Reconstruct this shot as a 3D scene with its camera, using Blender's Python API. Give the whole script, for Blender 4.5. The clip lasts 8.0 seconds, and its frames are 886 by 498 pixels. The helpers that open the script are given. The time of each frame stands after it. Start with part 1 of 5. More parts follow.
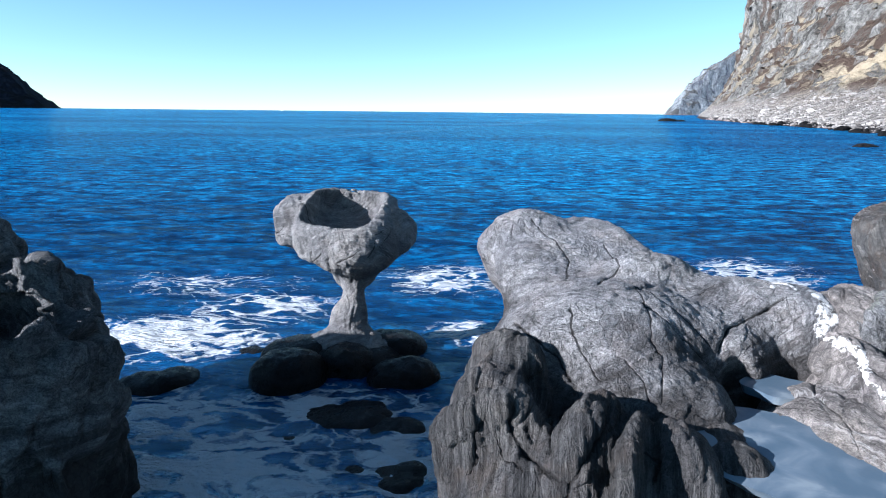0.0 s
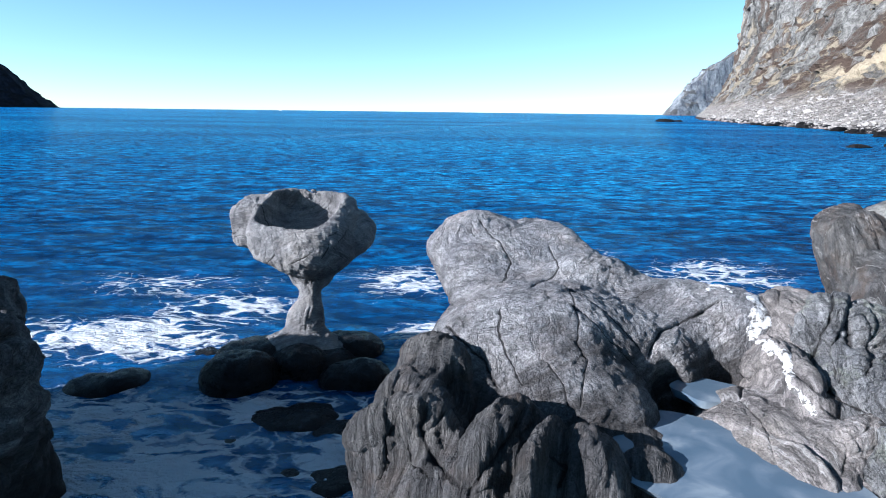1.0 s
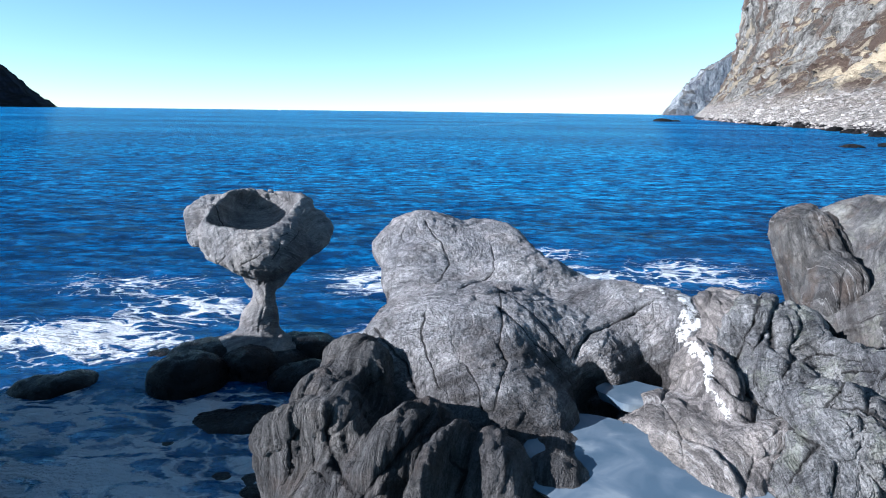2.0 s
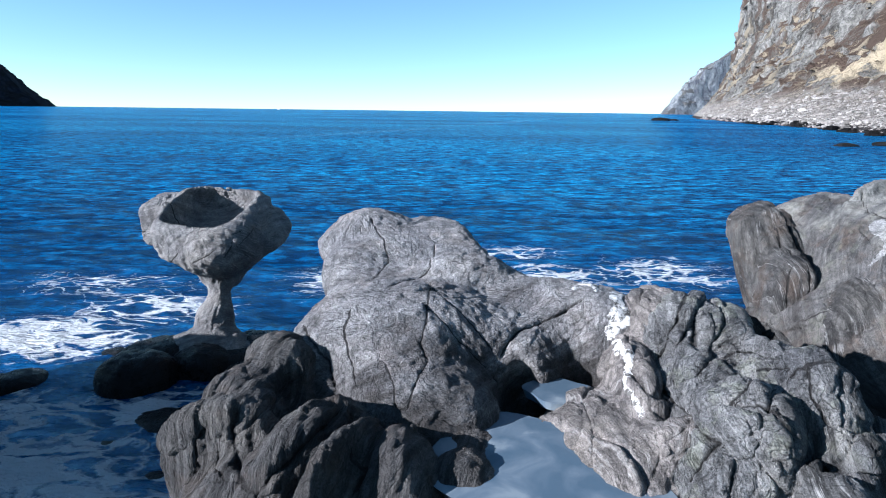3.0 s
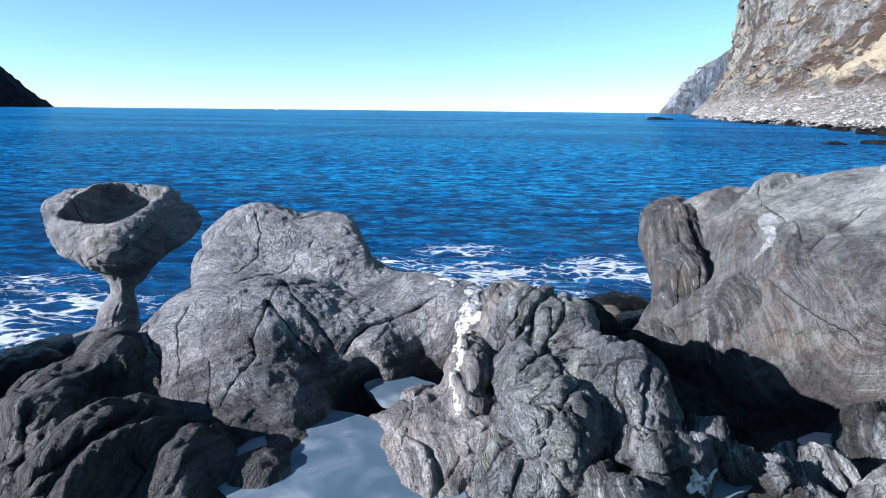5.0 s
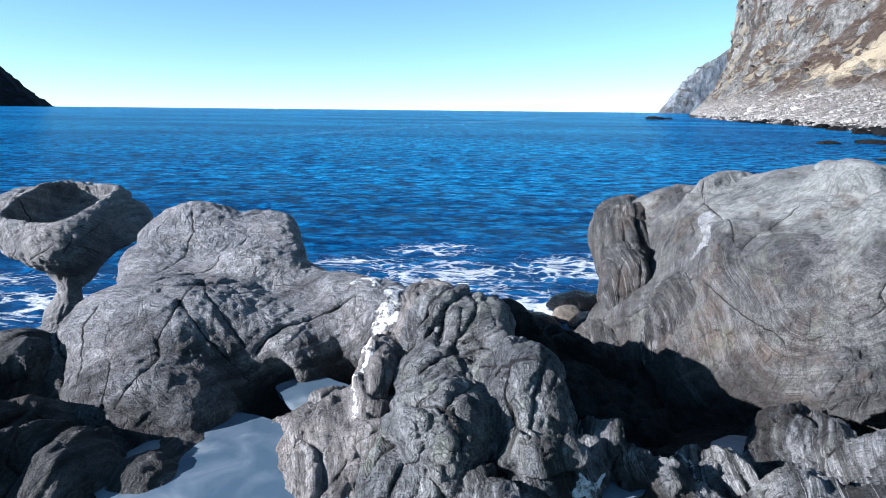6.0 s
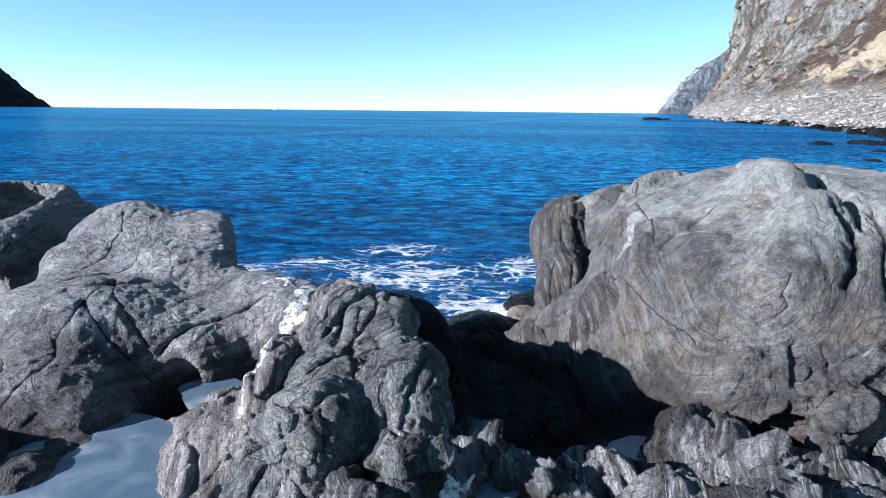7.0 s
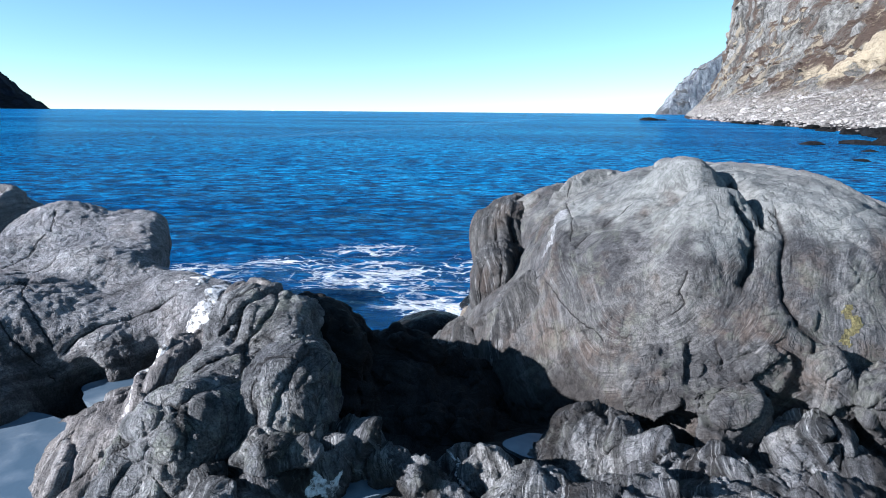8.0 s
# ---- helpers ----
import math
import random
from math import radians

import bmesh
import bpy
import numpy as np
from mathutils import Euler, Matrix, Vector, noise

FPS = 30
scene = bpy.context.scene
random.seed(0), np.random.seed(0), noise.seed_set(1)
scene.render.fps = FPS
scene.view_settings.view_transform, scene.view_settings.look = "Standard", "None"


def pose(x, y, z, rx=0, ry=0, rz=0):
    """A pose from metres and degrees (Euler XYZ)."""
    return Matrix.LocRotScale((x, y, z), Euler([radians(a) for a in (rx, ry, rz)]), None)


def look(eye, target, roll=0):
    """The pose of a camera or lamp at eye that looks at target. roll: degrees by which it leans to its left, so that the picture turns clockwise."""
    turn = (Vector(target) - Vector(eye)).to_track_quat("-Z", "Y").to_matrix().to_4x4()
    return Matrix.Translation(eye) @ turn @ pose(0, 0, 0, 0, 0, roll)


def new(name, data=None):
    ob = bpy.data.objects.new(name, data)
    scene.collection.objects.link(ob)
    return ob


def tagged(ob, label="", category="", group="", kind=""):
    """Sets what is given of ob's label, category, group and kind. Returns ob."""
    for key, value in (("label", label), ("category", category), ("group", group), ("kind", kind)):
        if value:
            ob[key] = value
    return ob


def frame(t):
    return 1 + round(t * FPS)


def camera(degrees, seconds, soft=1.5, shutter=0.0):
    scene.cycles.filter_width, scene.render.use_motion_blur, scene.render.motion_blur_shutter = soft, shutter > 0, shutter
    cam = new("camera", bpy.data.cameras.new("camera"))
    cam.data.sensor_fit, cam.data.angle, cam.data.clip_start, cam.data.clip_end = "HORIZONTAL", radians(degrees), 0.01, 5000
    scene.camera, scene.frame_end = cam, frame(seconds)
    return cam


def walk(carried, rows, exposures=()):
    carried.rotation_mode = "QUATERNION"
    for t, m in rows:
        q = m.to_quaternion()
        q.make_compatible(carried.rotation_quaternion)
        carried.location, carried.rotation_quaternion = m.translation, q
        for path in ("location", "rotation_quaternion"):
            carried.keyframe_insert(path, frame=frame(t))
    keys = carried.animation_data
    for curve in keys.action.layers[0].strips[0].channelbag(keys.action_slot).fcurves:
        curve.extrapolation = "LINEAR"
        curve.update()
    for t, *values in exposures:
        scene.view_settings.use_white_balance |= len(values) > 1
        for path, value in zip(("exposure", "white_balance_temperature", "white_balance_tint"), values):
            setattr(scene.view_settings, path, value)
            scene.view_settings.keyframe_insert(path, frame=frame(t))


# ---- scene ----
cam = camera(72.0, 8.0, soft=1.0)
PATH = [
    (0, (-0.018, -0.35, 4.597), (-0.027, 1.601, 4.157), 0.6),
    (0.5, (0.369, -0.331, 4.594), (0.362, 1.62, 4.155), 0.7),
    (1, (0.773, -0.277, 4.612), (0.768, 1.674, 4.172), 0.7),
    (1.5, (1.189, -0.228, 4.62), (1.186, 1.723, 4.18), 0.7),
    (3, (2.415, -0.144, 4.594), (2.415, 1.806, 4.151), 0.7),
    (3.5, (2.82, -0.128, 4.574), (2.82, 1.822, 4.132), 0.6),
    (4, (3.233, -0.089, 4.568), (3.235, 1.862, 4.125), 0.7),
    (4.5, (3.667, -0.025, 4.53), (3.67, 1.925, 4.087), 0.6),
    (6, (4.988, 0.169, 4.473), (4.993, 2.119, 4.028), 0.6),
    (6.5, (5.471, 0.197, 4.466), (5.478, 2.147, 4.021), 0.6),
    (7, (5.961, 0.204, 4.463), (5.969, 2.154, 4.02), 0.6),
    (7.5, (6.46, 0.192, 4.461), (6.469, 2.143, 4.017), 0.5),
    (8, (6.941, 0.179, 4.451), (6.953, 2.13, 4.011), 0.5),
]
walk(cam, [(t, look(eye, target, roll)) for t, eye, target, roll in PATH], exposures=[(0.0, 1.80, 5450, 12), (1.6, 1.80, 5450, 12), (3.2, 1.70, 5450, 12), (8.0, 1.74, 5450, 12)])

# ---- world, sun ----
SUN_FROM = Vector((-1.0, -0.37, 0.42)).normalized()
elev = math.asin(SUN_FROM.z)
world = bpy.data.worlds.new("sky")
scene.world = world
world.use_nodes = True
wn = world.node_tree.nodes
wl = world.node_tree.links
sky = wn.new("ShaderNodeTexSky")
sky.sky_type = 'NISHITA'
sky.sun_disc = False
sky.sun_elevation = elev
sky.sun_rotation = math.atan2(SUN_FROM.x, SUN_FROM.y)
sky.air_density, sky.dust_density, sky.ozone_density = 0.75, 0.0, 1.6
wn["Background"].inputs["Strength"].default_value = 0.05
haze = wn.new("ShaderNodeMix")
haze.data_type, haze.blend_type = 'RGBA', 'MULTIPLY'
haze.inputs[0].default_value = 1.0
haze.inputs[7].default_value = (0.98, 1.12, 1.02, 1)
wl.new(sky.outputs[0], haze.inputs[6])
veil = wn.new("ShaderNodeMix")
veil.data_type = 'RGBA'
veil.inputs[0].default_value = 0.07
veil.inputs[7].default_value = (2.6, 4.9, 6.2, 1)
wl.new(haze.outputs[2], veil.inputs[6])
wl.new(veil.outputs[2], wn["Background"].inputs[0])
sun = new("sun", bpy.data.lights.new("sun", 'SUN'))
sun.data.energy, sun.data.angle, sun.data.color = 5.0, radians(0.53), (1.0, 0.93, 0.86)
sun.matrix_world = look(SUN_FROM * 50, (0, 0, 0))

# centre and axis of the ring fold in the great rock
SWIRL = ((9.1, 6.3, 2.75), (-0.5, -0.8, 0.35))

# ---- noise on arrays of points ----
_perm = np.random.RandomState(5).permutation(256).astype(np.int32)
_perm = np.concatenate([_perm, _perm, _perm])
_grad = np.random.RandomState(9).normal(size=(256, 3)).astype(np.float32)
_grad /= np.linalg.norm(_grad, axis=1)[:, None]


def perlin(p):
    """Gradient noise at an (n, 3) array, about -1 to 1."""
    p = np.asarray(p, np.float32)
    i = np.floor(p).astype(np.int32)
    f = p - i
    u = f * f * f * (f * (f * 6 - 15) + 10)
    i &= 255
    out = 0
    for dx in (0, 1):
        wx = u[:, 0] if dx else 1 - u[:, 0]
        ax = _perm[i[:, 0] + dx]
        for dy in (0, 1):
            wy = wx * (u[:, 1] if dy else 1 - u[:, 1])
            ay = _perm[ax + i[:, 1] + dy]
            for dz in (0, 1):
                g = _grad[_perm[ay + i[:, 2] + dz]]
                d = g[:, 0] * (f[:, 0] - dx) + g[:, 1] * (f[:, 1] - dy) + g[:, 2] * (f[:, 2] - dz)
                out = out + d * wy * (u[:, 2] if dz else 1 - u[:, 2])
    return out * 1.5


def fbm(p, octaves=3, gain=0.5):
    p = np.asarray(p, np.float32)
    total, amp = 0, 1.0
    for k in range(octaves):
        total = total + amp * perlin(p * (2.03 ** k) + 17.3 * k)
        amp *= gain
    return total


def ridged(p, octaves=3):
    p = np.asarray(p, np.float32)
    total, amp = 0, 1.0
    for k in range(octaves):
        total = total + amp * (1 - 2 * np.abs(perlin(p * (2.1 ** k) + 9.1 * k)))
        amp *= 0.5
    return total


# ---- solid rock from rounded lumps ----
def lump(p, c, r, turn=(0, 0, 0), power=2.4):
    """Rough distance to a rounded lump."""
    m = np.array(Euler([radians(a) for a in turn]).to_matrix(), np.float32)
    q = (p - np.array(c, np.float32)) @ m
    k = (np.abs(q / np.array(r, np.float32)) ** power).sum(-1) ** (1 / power)
    return np.linalg.norm(q, axis=-1) * (1 - 1 / np.maximum(k, 1e-3))


def blend(a, b, k):
    h = np.clip(0.5 + 0.5 * (b - a) / k, 0, 1)
    return b * (1 - h) + a * h - k * h * (1 - h)


def upsample(a, n):
    for axis in range(3):
        a = np.moveaxis(a, axis, 0)
        m = (len(a) - 1) * n + 1
        t = np.arange(m) / n
        i = np.minimum(t.astype(int), len(a) - 2)
        w = (t - i).astype(np.float32)[:, None, None]
        a = np.moveaxis(a[i] * (1 - w) + a[i + 1] * w, 0, axis)
    return np.ascontiguousarray(a)


def surface(f, low, step):
    """The surface f = 0 of a grid as points and quads (surface nets)."""
    s = f < 0
    shape = f.shape
    cnt = np.zeros([n - 1 for n in shape], np.int8)
    for dx in (0, 1):
        for dy in (0, 1):
            for dz in (0, 1):
                cnt += s[dx:shape[0] - 1 + dx, dy:shape[1] - 1 + dy, dz:shape[2] - 1 + dz]
    cell = np.argwhere((cnt > 0) & (cnt < 8))
    index = np.full(cnt.shape, -1, np.int32)
    index[tuple(cell.T)] = np.arange(len(cell))
    acc, num = np.zeros((len(cell), 3)), np.zeros(len(cell))
    corners = [(a, b, c) for a in (0, 1) for b in (0, 1) for c in (0, 1)]
    for a in corners:
        for axis in range(3):
            if a[axis]:
                continue
            b = list(a)
            b[axis] = 1
            fa = f[tuple((cell + a).T)]
            fb = f[tuple((cell + b).T)]
            cross = (fa < 0) != (fb < 0)
            t = np.where(cross, fa / np.where(cross, fa - fb, 1), 0)
            pos = np.array(a, float)[None] + 0 * acc
            pos[:, axis] += t
            acc[cross] += pos[cross]
            num += cross
    verts = (cell + acc / num[:, None]) * step + low
    quads = []
    for axis in range(3):
        sl0 = [slice(1, -1)] * 3
        sl1 = [slice(1, -1)] * 3
        sl0[axis], sl1[axis] = slice(0, -1), slice(1, None)
        a, b = s[tuple(sl0)], s[tuple(sl1)]
        o = np.argwhere(a != b)
        flip = a[tuple(o.T)]
        off = np.ones(3, int)
        off[axis] = 0
        o = o + off
        u, v = [k for k in range(3) if k != axis]
        eu, ev = np.eye(3, dtype=int)[u], np.eye(3, dtype=int)[v]
        q = np.stack([index[tuple((o - eu - ev).T)], index[tuple((o - ev).T)], index[tuple(o.T)], index[tuple((o - eu).T)]], 1)
        if axis == 1:
            flip = ~flip
        q[~flip] = q[~flip][:, ::-1]
        quads.append(q)
    return verts, np.concatenate(quads)


def mesh_from(name, verts, quads, mats, smooth=True):
    me = bpy.data.meshes.new(name)
    me.vertices.add(len(verts))
    me.vertices.foreach_set("co", np.asarray(verts, np.float32).ravel())
    me.loops.add(quads.size)
    me.loops.foreach_set("vertex_index", quads.astype(np.int32).ravel())
    me.polygons.add(len(quads))
    n = quads.shape[1]
    me.polygons.foreach_set("loop_start", np.arange(0, quads.size, n, dtype=np.int32))
    me.polygons.foreach_set("use_smooth", np.full(len(quads), smooth))
    me.update(calc_edges=True)
    me.validate()
    for m in mats:
        me.materials.append(m)
    return me


def unit(v):
    v = np.array(v, np.float32)
    return v / np.linalg.norm(v)


def cells(p, seed=0):
    """Distances to the nearest and second nearest of scattered seeds, and the nearest one's number."""
    i = np.floor(p).astype(np.int32)
    d1, d2 = np.full(len(p), 9.0), np.full(len(p), 9.0)
    who = np.zeros(len(p), np.int32)
    rel = np.zeros((len(p), 3))
    for dx in (-1, 0, 1):
        for dy in (-1, 0, 1):
            for dz in (-1, 0, 1):
                c = i + (dx, dy, dz)
                h = _perm[(_perm[(_perm[(c[:, 0] + seed) & 255] + c[:, 1]) & 255] + c[:, 2]) & 255]
                v = p - (c + 0.5 + 0.42 * _grad[h])
                d = np.linalg.norm(v, axis=1)
                first = d < d1
                rel[first] = v[first]
                d2 = np.where(first, d1, np.minimum(d2, d))
                who = np.where(first, h, who)
                d1 = np.where(first, d, d1)
    return d1, d2, who, rel


def normals(verts, quads):
    nor = np.zeros_like(verts)
    fn = np.cross(verts[quads[:, 2]] - verts[quads[:, 0]], verts[quads[:, 3]] - verts[quads[:, 1]])
    for col in range(4):
        for a in range(3):
            nor[:, a] += np.bincount(quads[:, col], fn[:, a], len(verts))
    return nor / (np.linalg.norm(nor, axis=1)[:, None] + 1e-9)


def warped(p, amount=0.12, scale=1.7):
    return p + amount * np.stack([perlin(p * scale + 3), perlin(p * scale + 31), perlin(p * scale + 57)], 1)


def to_line(p, line):
    """Distance from each point to a broken line."""
    best = np.full(len(p), 9.0)
    for a, b in zip(line, line[1:]):
        a, b = np.array(a), np.array(b)
        t = np.clip(((p - a) @ (b - a)) / ((b - a) @ (b - a) + 1e-9), 0, 1)
        best = np.minimum(best, np.linalg.norm(p - a - t[:, None] * (b - a), axis=1))
    return best


def wobbled(p):
    return p + 0.018 * np.stack([perlin(p * 5 + 3), perlin(p * 5 + 31), perlin(p * 5 + 57)], 1) + 0.010 * perlin(p * 21)[:, None]


def crack_field(p, nor, fissures):
    """For each point the signed distance to the nearest fissure, in its widths, and how near it is, 0 to 1."""
    q = wobbled(p)
    best, side = np.full(len(p), 9.0), np.full(len(p), 9.0)
    for line, width, depth in fissures:
        for a, b in zip(line, line[1:]):
            a, b = np.array(a), np.array(b)
            t = np.clip(((q - a) @ (b - a)) / ((b - a) @ (b - a) + 1e-9), 0, 1)
            v = q - a - t[:, None] * (b - a)
            v = v - nor * (v * nor).sum(1)[:, None]
            far = np.linalg.norm(v, axis=1) / width
            near = far < best
            sign = np.sign((np.cross(b - a, nor) * v).sum(1))
            side = np.where(near, far * sign, side)
            best = np.where(near, far, best)
    return side, np.clip(1 - best / 4, 0, 1)


def relief_large(p, rough, size, blocks, fissures=()):
    """Hollowing by swells, blocks and fissures."""
    d = rough * fbm(p / size, 3, 0.5)
    if fissures:
        q = wobbled(p)
        for line, width, depth in fissures:
            x = to_line(q, line)
            d = d + depth * (0.7 + 0.5 * perlin(p * 4.0)) * np.exp(-(x / width) ** 1.3)
    for n, length, wide, depth, shift in blocks:
        # blocks: long axis, size, joint width, joint depth, unevenness
        m = np.array(Vector(unit(n).tolist()).to_track_quat('Z', 'Y').to_matrix(), np.float32)
        q = (warped(p, 0.10, 1.3) @ m) / length * np.array((1, 1, 0.45), np.float32)
        d1, d2, who, rel = cells(q)
        gap = (d2 - d1) * length
        d = d + depth * np.exp(-gap / wide) + shift * _grad[who, 0] * np.minimum(gap / (2 * wide), 1)
        d = d + 2.6 * shift * (rel * _grad[(who + 77) & 255]).sum(1) * np.minimum(gap / (3 * wide), 1)
    return d


def relief_fine(p, fine, strata, wrinkle=0.0, swirl=None):
    """Hollowing by layers, wrinkles and grain. swirl: centre, axis, spacing and depth of layers that run in rings."""
    w = warped(p, 0.16, 1.4)
    d = fine * fbm(p / 0.12, 3, 0.6)
    if wrinkle:
        d = d - wrinkle * (ridged(warped(p, 0.10, 2.6) / 0.34, 3) + 0.4 * ridged(p / 0.13 + 5, 2)) * (0.5 + 0.6 * np.abs(perlin(p * 0.9 + 2)))
    if swirl:
        c, axis, length, amp = swirl
        x = np.linalg.norm(np.cross(warped(p, 0.20, 0.9) - np.array(c), unit(axis)), axis=1) / length
        d = d + amp * (0.25 + 1.1 * np.abs(perlin(p * 1.3 + 4))) * (fbm(np.stack([x, 0.3 * p[:, 0], 0.3 * p[:, 2]], 1), 3, 0.6))
    for n, length, amp in strata:
        x = w @ unit(n) / length + 0.30 * perlin(p * 2.3)
        k = np.floor(x)
        saw = np.abs(x - k - 0.62) / 0.62
        step_height = perlin(np.stack([k * 3.7, k * 1.3 + 0.5, 0 * k + 0.37], 1))
        strength = 0.35 + 0.9 * np.abs(perlin(p * 1.1 + 7))
        d = d + amp * strength * (np.minimum(saw, 1) - 0.5 + 0.8 * step_height)
    return d


def largest_piece(quads, count):
    """The faces of the largest connected piece."""
    lab = np.arange(count)
    while True:
        low = lab[quads].min(1)
        new_lab = lab.copy()
        for col in range(4):
            np.minimum.at(new_lab, quads[:, col], low)
        new_lab = new_lab[new_lab]
        if (new_lab == lab).all():
            break
        lab = new_lab
    face = lab[quads[:, 0]]
    return quads[face == np.bincount(face).argmax()]


def rock(name, mat, lumps, step=0.03, k=0.22, carve=(), rough=0.05, size=0.55, strata=(), blocks=(), fine=0.008,
         floor=-0.35, label="", category="rock", group="", shell=None, kind="", fissures=(), wrinkle=0.0, swirl=None):
    """One solid rock. lumps and carve: (centre, radii, turn, power). Returns the object."""
    lo = np.min([np.array(b[0]) - max(b[1]) for b in lumps], 0) - 0.2
    hi = np.max([np.array(b[0]) + max(b[1]) for b in lumps], 0) + 0.2
    lo[2] = max(lo[2], floor - 0.3)
    n, coarse = 3, step * 3
    dims = np.ceil((hi - lo) / coarse).astype(int) + 1
    axes = [lo[a] + coarse * np.arange(dims[a]) for a in range(3)]
    g = np.stack(np.meshgrid(*axes, indexing="ij"), -1).reshape(-1, 3).astype(np.float32)
    f = None
    for b in lumps:
        d = lump(g, *b)
        f = d if f is None else blend(f, d, k)
    for b in carve:
        f = -blend(-f, lump(g, *b), 0.06)
    f = upsample(f.reshape(dims).astype(np.float32), n)
    z = lo[2] + step * np.arange(f.shape[2])
    f = np.maximum(f, (floor - z)[None, None, :])
    verts, quads = surface(f, lo, step)
    field = crack_field(verts, normals(verts, quads), fissures) if fissures else None
    if rough or blocks or fissures:
        verts = verts - normals(verts, quads) * relief_large(verts, rough, size, blocks, fissures)[:, None]
    verts = verts - normals(verts, quads) * relief_fine(verts, fine, strata, wrinkle, swirl)[:, None]
    base = np.array([(lo[0] + hi[0]) / 2, (lo[1] + hi[1]) / 2, floor])
    ob = new(name, mesh_from(name, verts - base, quads, [mat]))
    ob.location = base
    if field:
        for key, value in zip(("crack_side", "crack_near"), field):
            ob.data.attributes.new(key, 'FLOAT', 'POINT').data.foreach_set("value", value.astype(np.float32))
    tagged(ob, label, category, group, kind)
    for part_name, part_mat, mask, lift, part_label in shell or ():
        keep = mask(verts)
        fq = quads[keep[quads].all(1)]
        if not len(fq):
            continue
        fq = largest_piece(fq, len(verts))
        used, inv = np.unique(fq, return_inverse=True)
        edge = (np.bincount(fq.ravel(), minlength=len(verts)) < np.bincount(quads.ravel(), minlength=len(verts)))[used]
        nor = normals(verts, quads)[used]
        v2 = verts[used] + nor * np.where(edge, -0.006, lift)[:, None]
        vein = new(part_name, mesh_from(part_name, v2 - base, inv.reshape(fq.shape), [part_mat]))
        vein.parent = ob
        tagged(vein, part_label)
    return ob


# ---- materials ----
def material(name):
    m = bpy.data.materials.new(name)
    m.use_nodes = True
    nt = m.node_tree
    return m, nt, nt.nodes["Principled BSDF"]


def node(nt, kind, **values):
    n = nt.nodes.new(kind)
    for key, value in values.items():
        n.inputs[key].default_value = value
    return n


def ramp(nt, fac, stops):
    n = nt.nodes.new("ShaderNodeValToRGB")
    e = n.color_ramp.elements
    while len(e) < len(stops):
        e.new(0.5)
    for el, (pos, col) in zip(e, stops):
        el.position = pos
        el.color = (*col, 1) if len(col) == 3 else col
    nt.links.new(fac, n.inputs[0])
    return n.outputs[0]


def mix(nt, fac, a, b, blend_type='MIX'):
    n = nt.nodes.new("ShaderNodeMix")
    n.data_type, n.blend_type = 'RGBA', blend_type
    for sock, value in ((n.inputs[0], fac), (n.inputs[6], a), (n.inputs[7], b)):
        if hasattr(value, "is_linked"):
            nt.links.new(value, sock)
        elif isinstance(value, (int, float)):
            sock.default_value = value
        else:
            sock.default_value = (*value, 1)
    return n.outputs[2]


def maths(nt, op, a, b=None, clamp=False):
    n = nt.nodes.new("ShaderNodeMath")
    n.operation, n.use_clamp = op, clamp
    for sock, value in zip(n.inputs, (a, b)):
        if value is None:
            continue
        if hasattr(value, "is_linked"):
            nt.links.new(value, sock)
        else:
            sock.default_value = value
    return n.outputs[0]


def noise_tex(nt, vec, scale, detail=6, rough=0.6, distortion=0.0):
    n = node(nt, "ShaderNodeTexNoise", Scale=scale, Detail=detail, Roughness=rough, Distortion=distortion)
    nt.links.new(vec, n.inputs["Vector"])
    return n.outputs["Fac"]


def grey(v, tint=(1, 1, 1)):
    return tuple(v * t for t in tint)


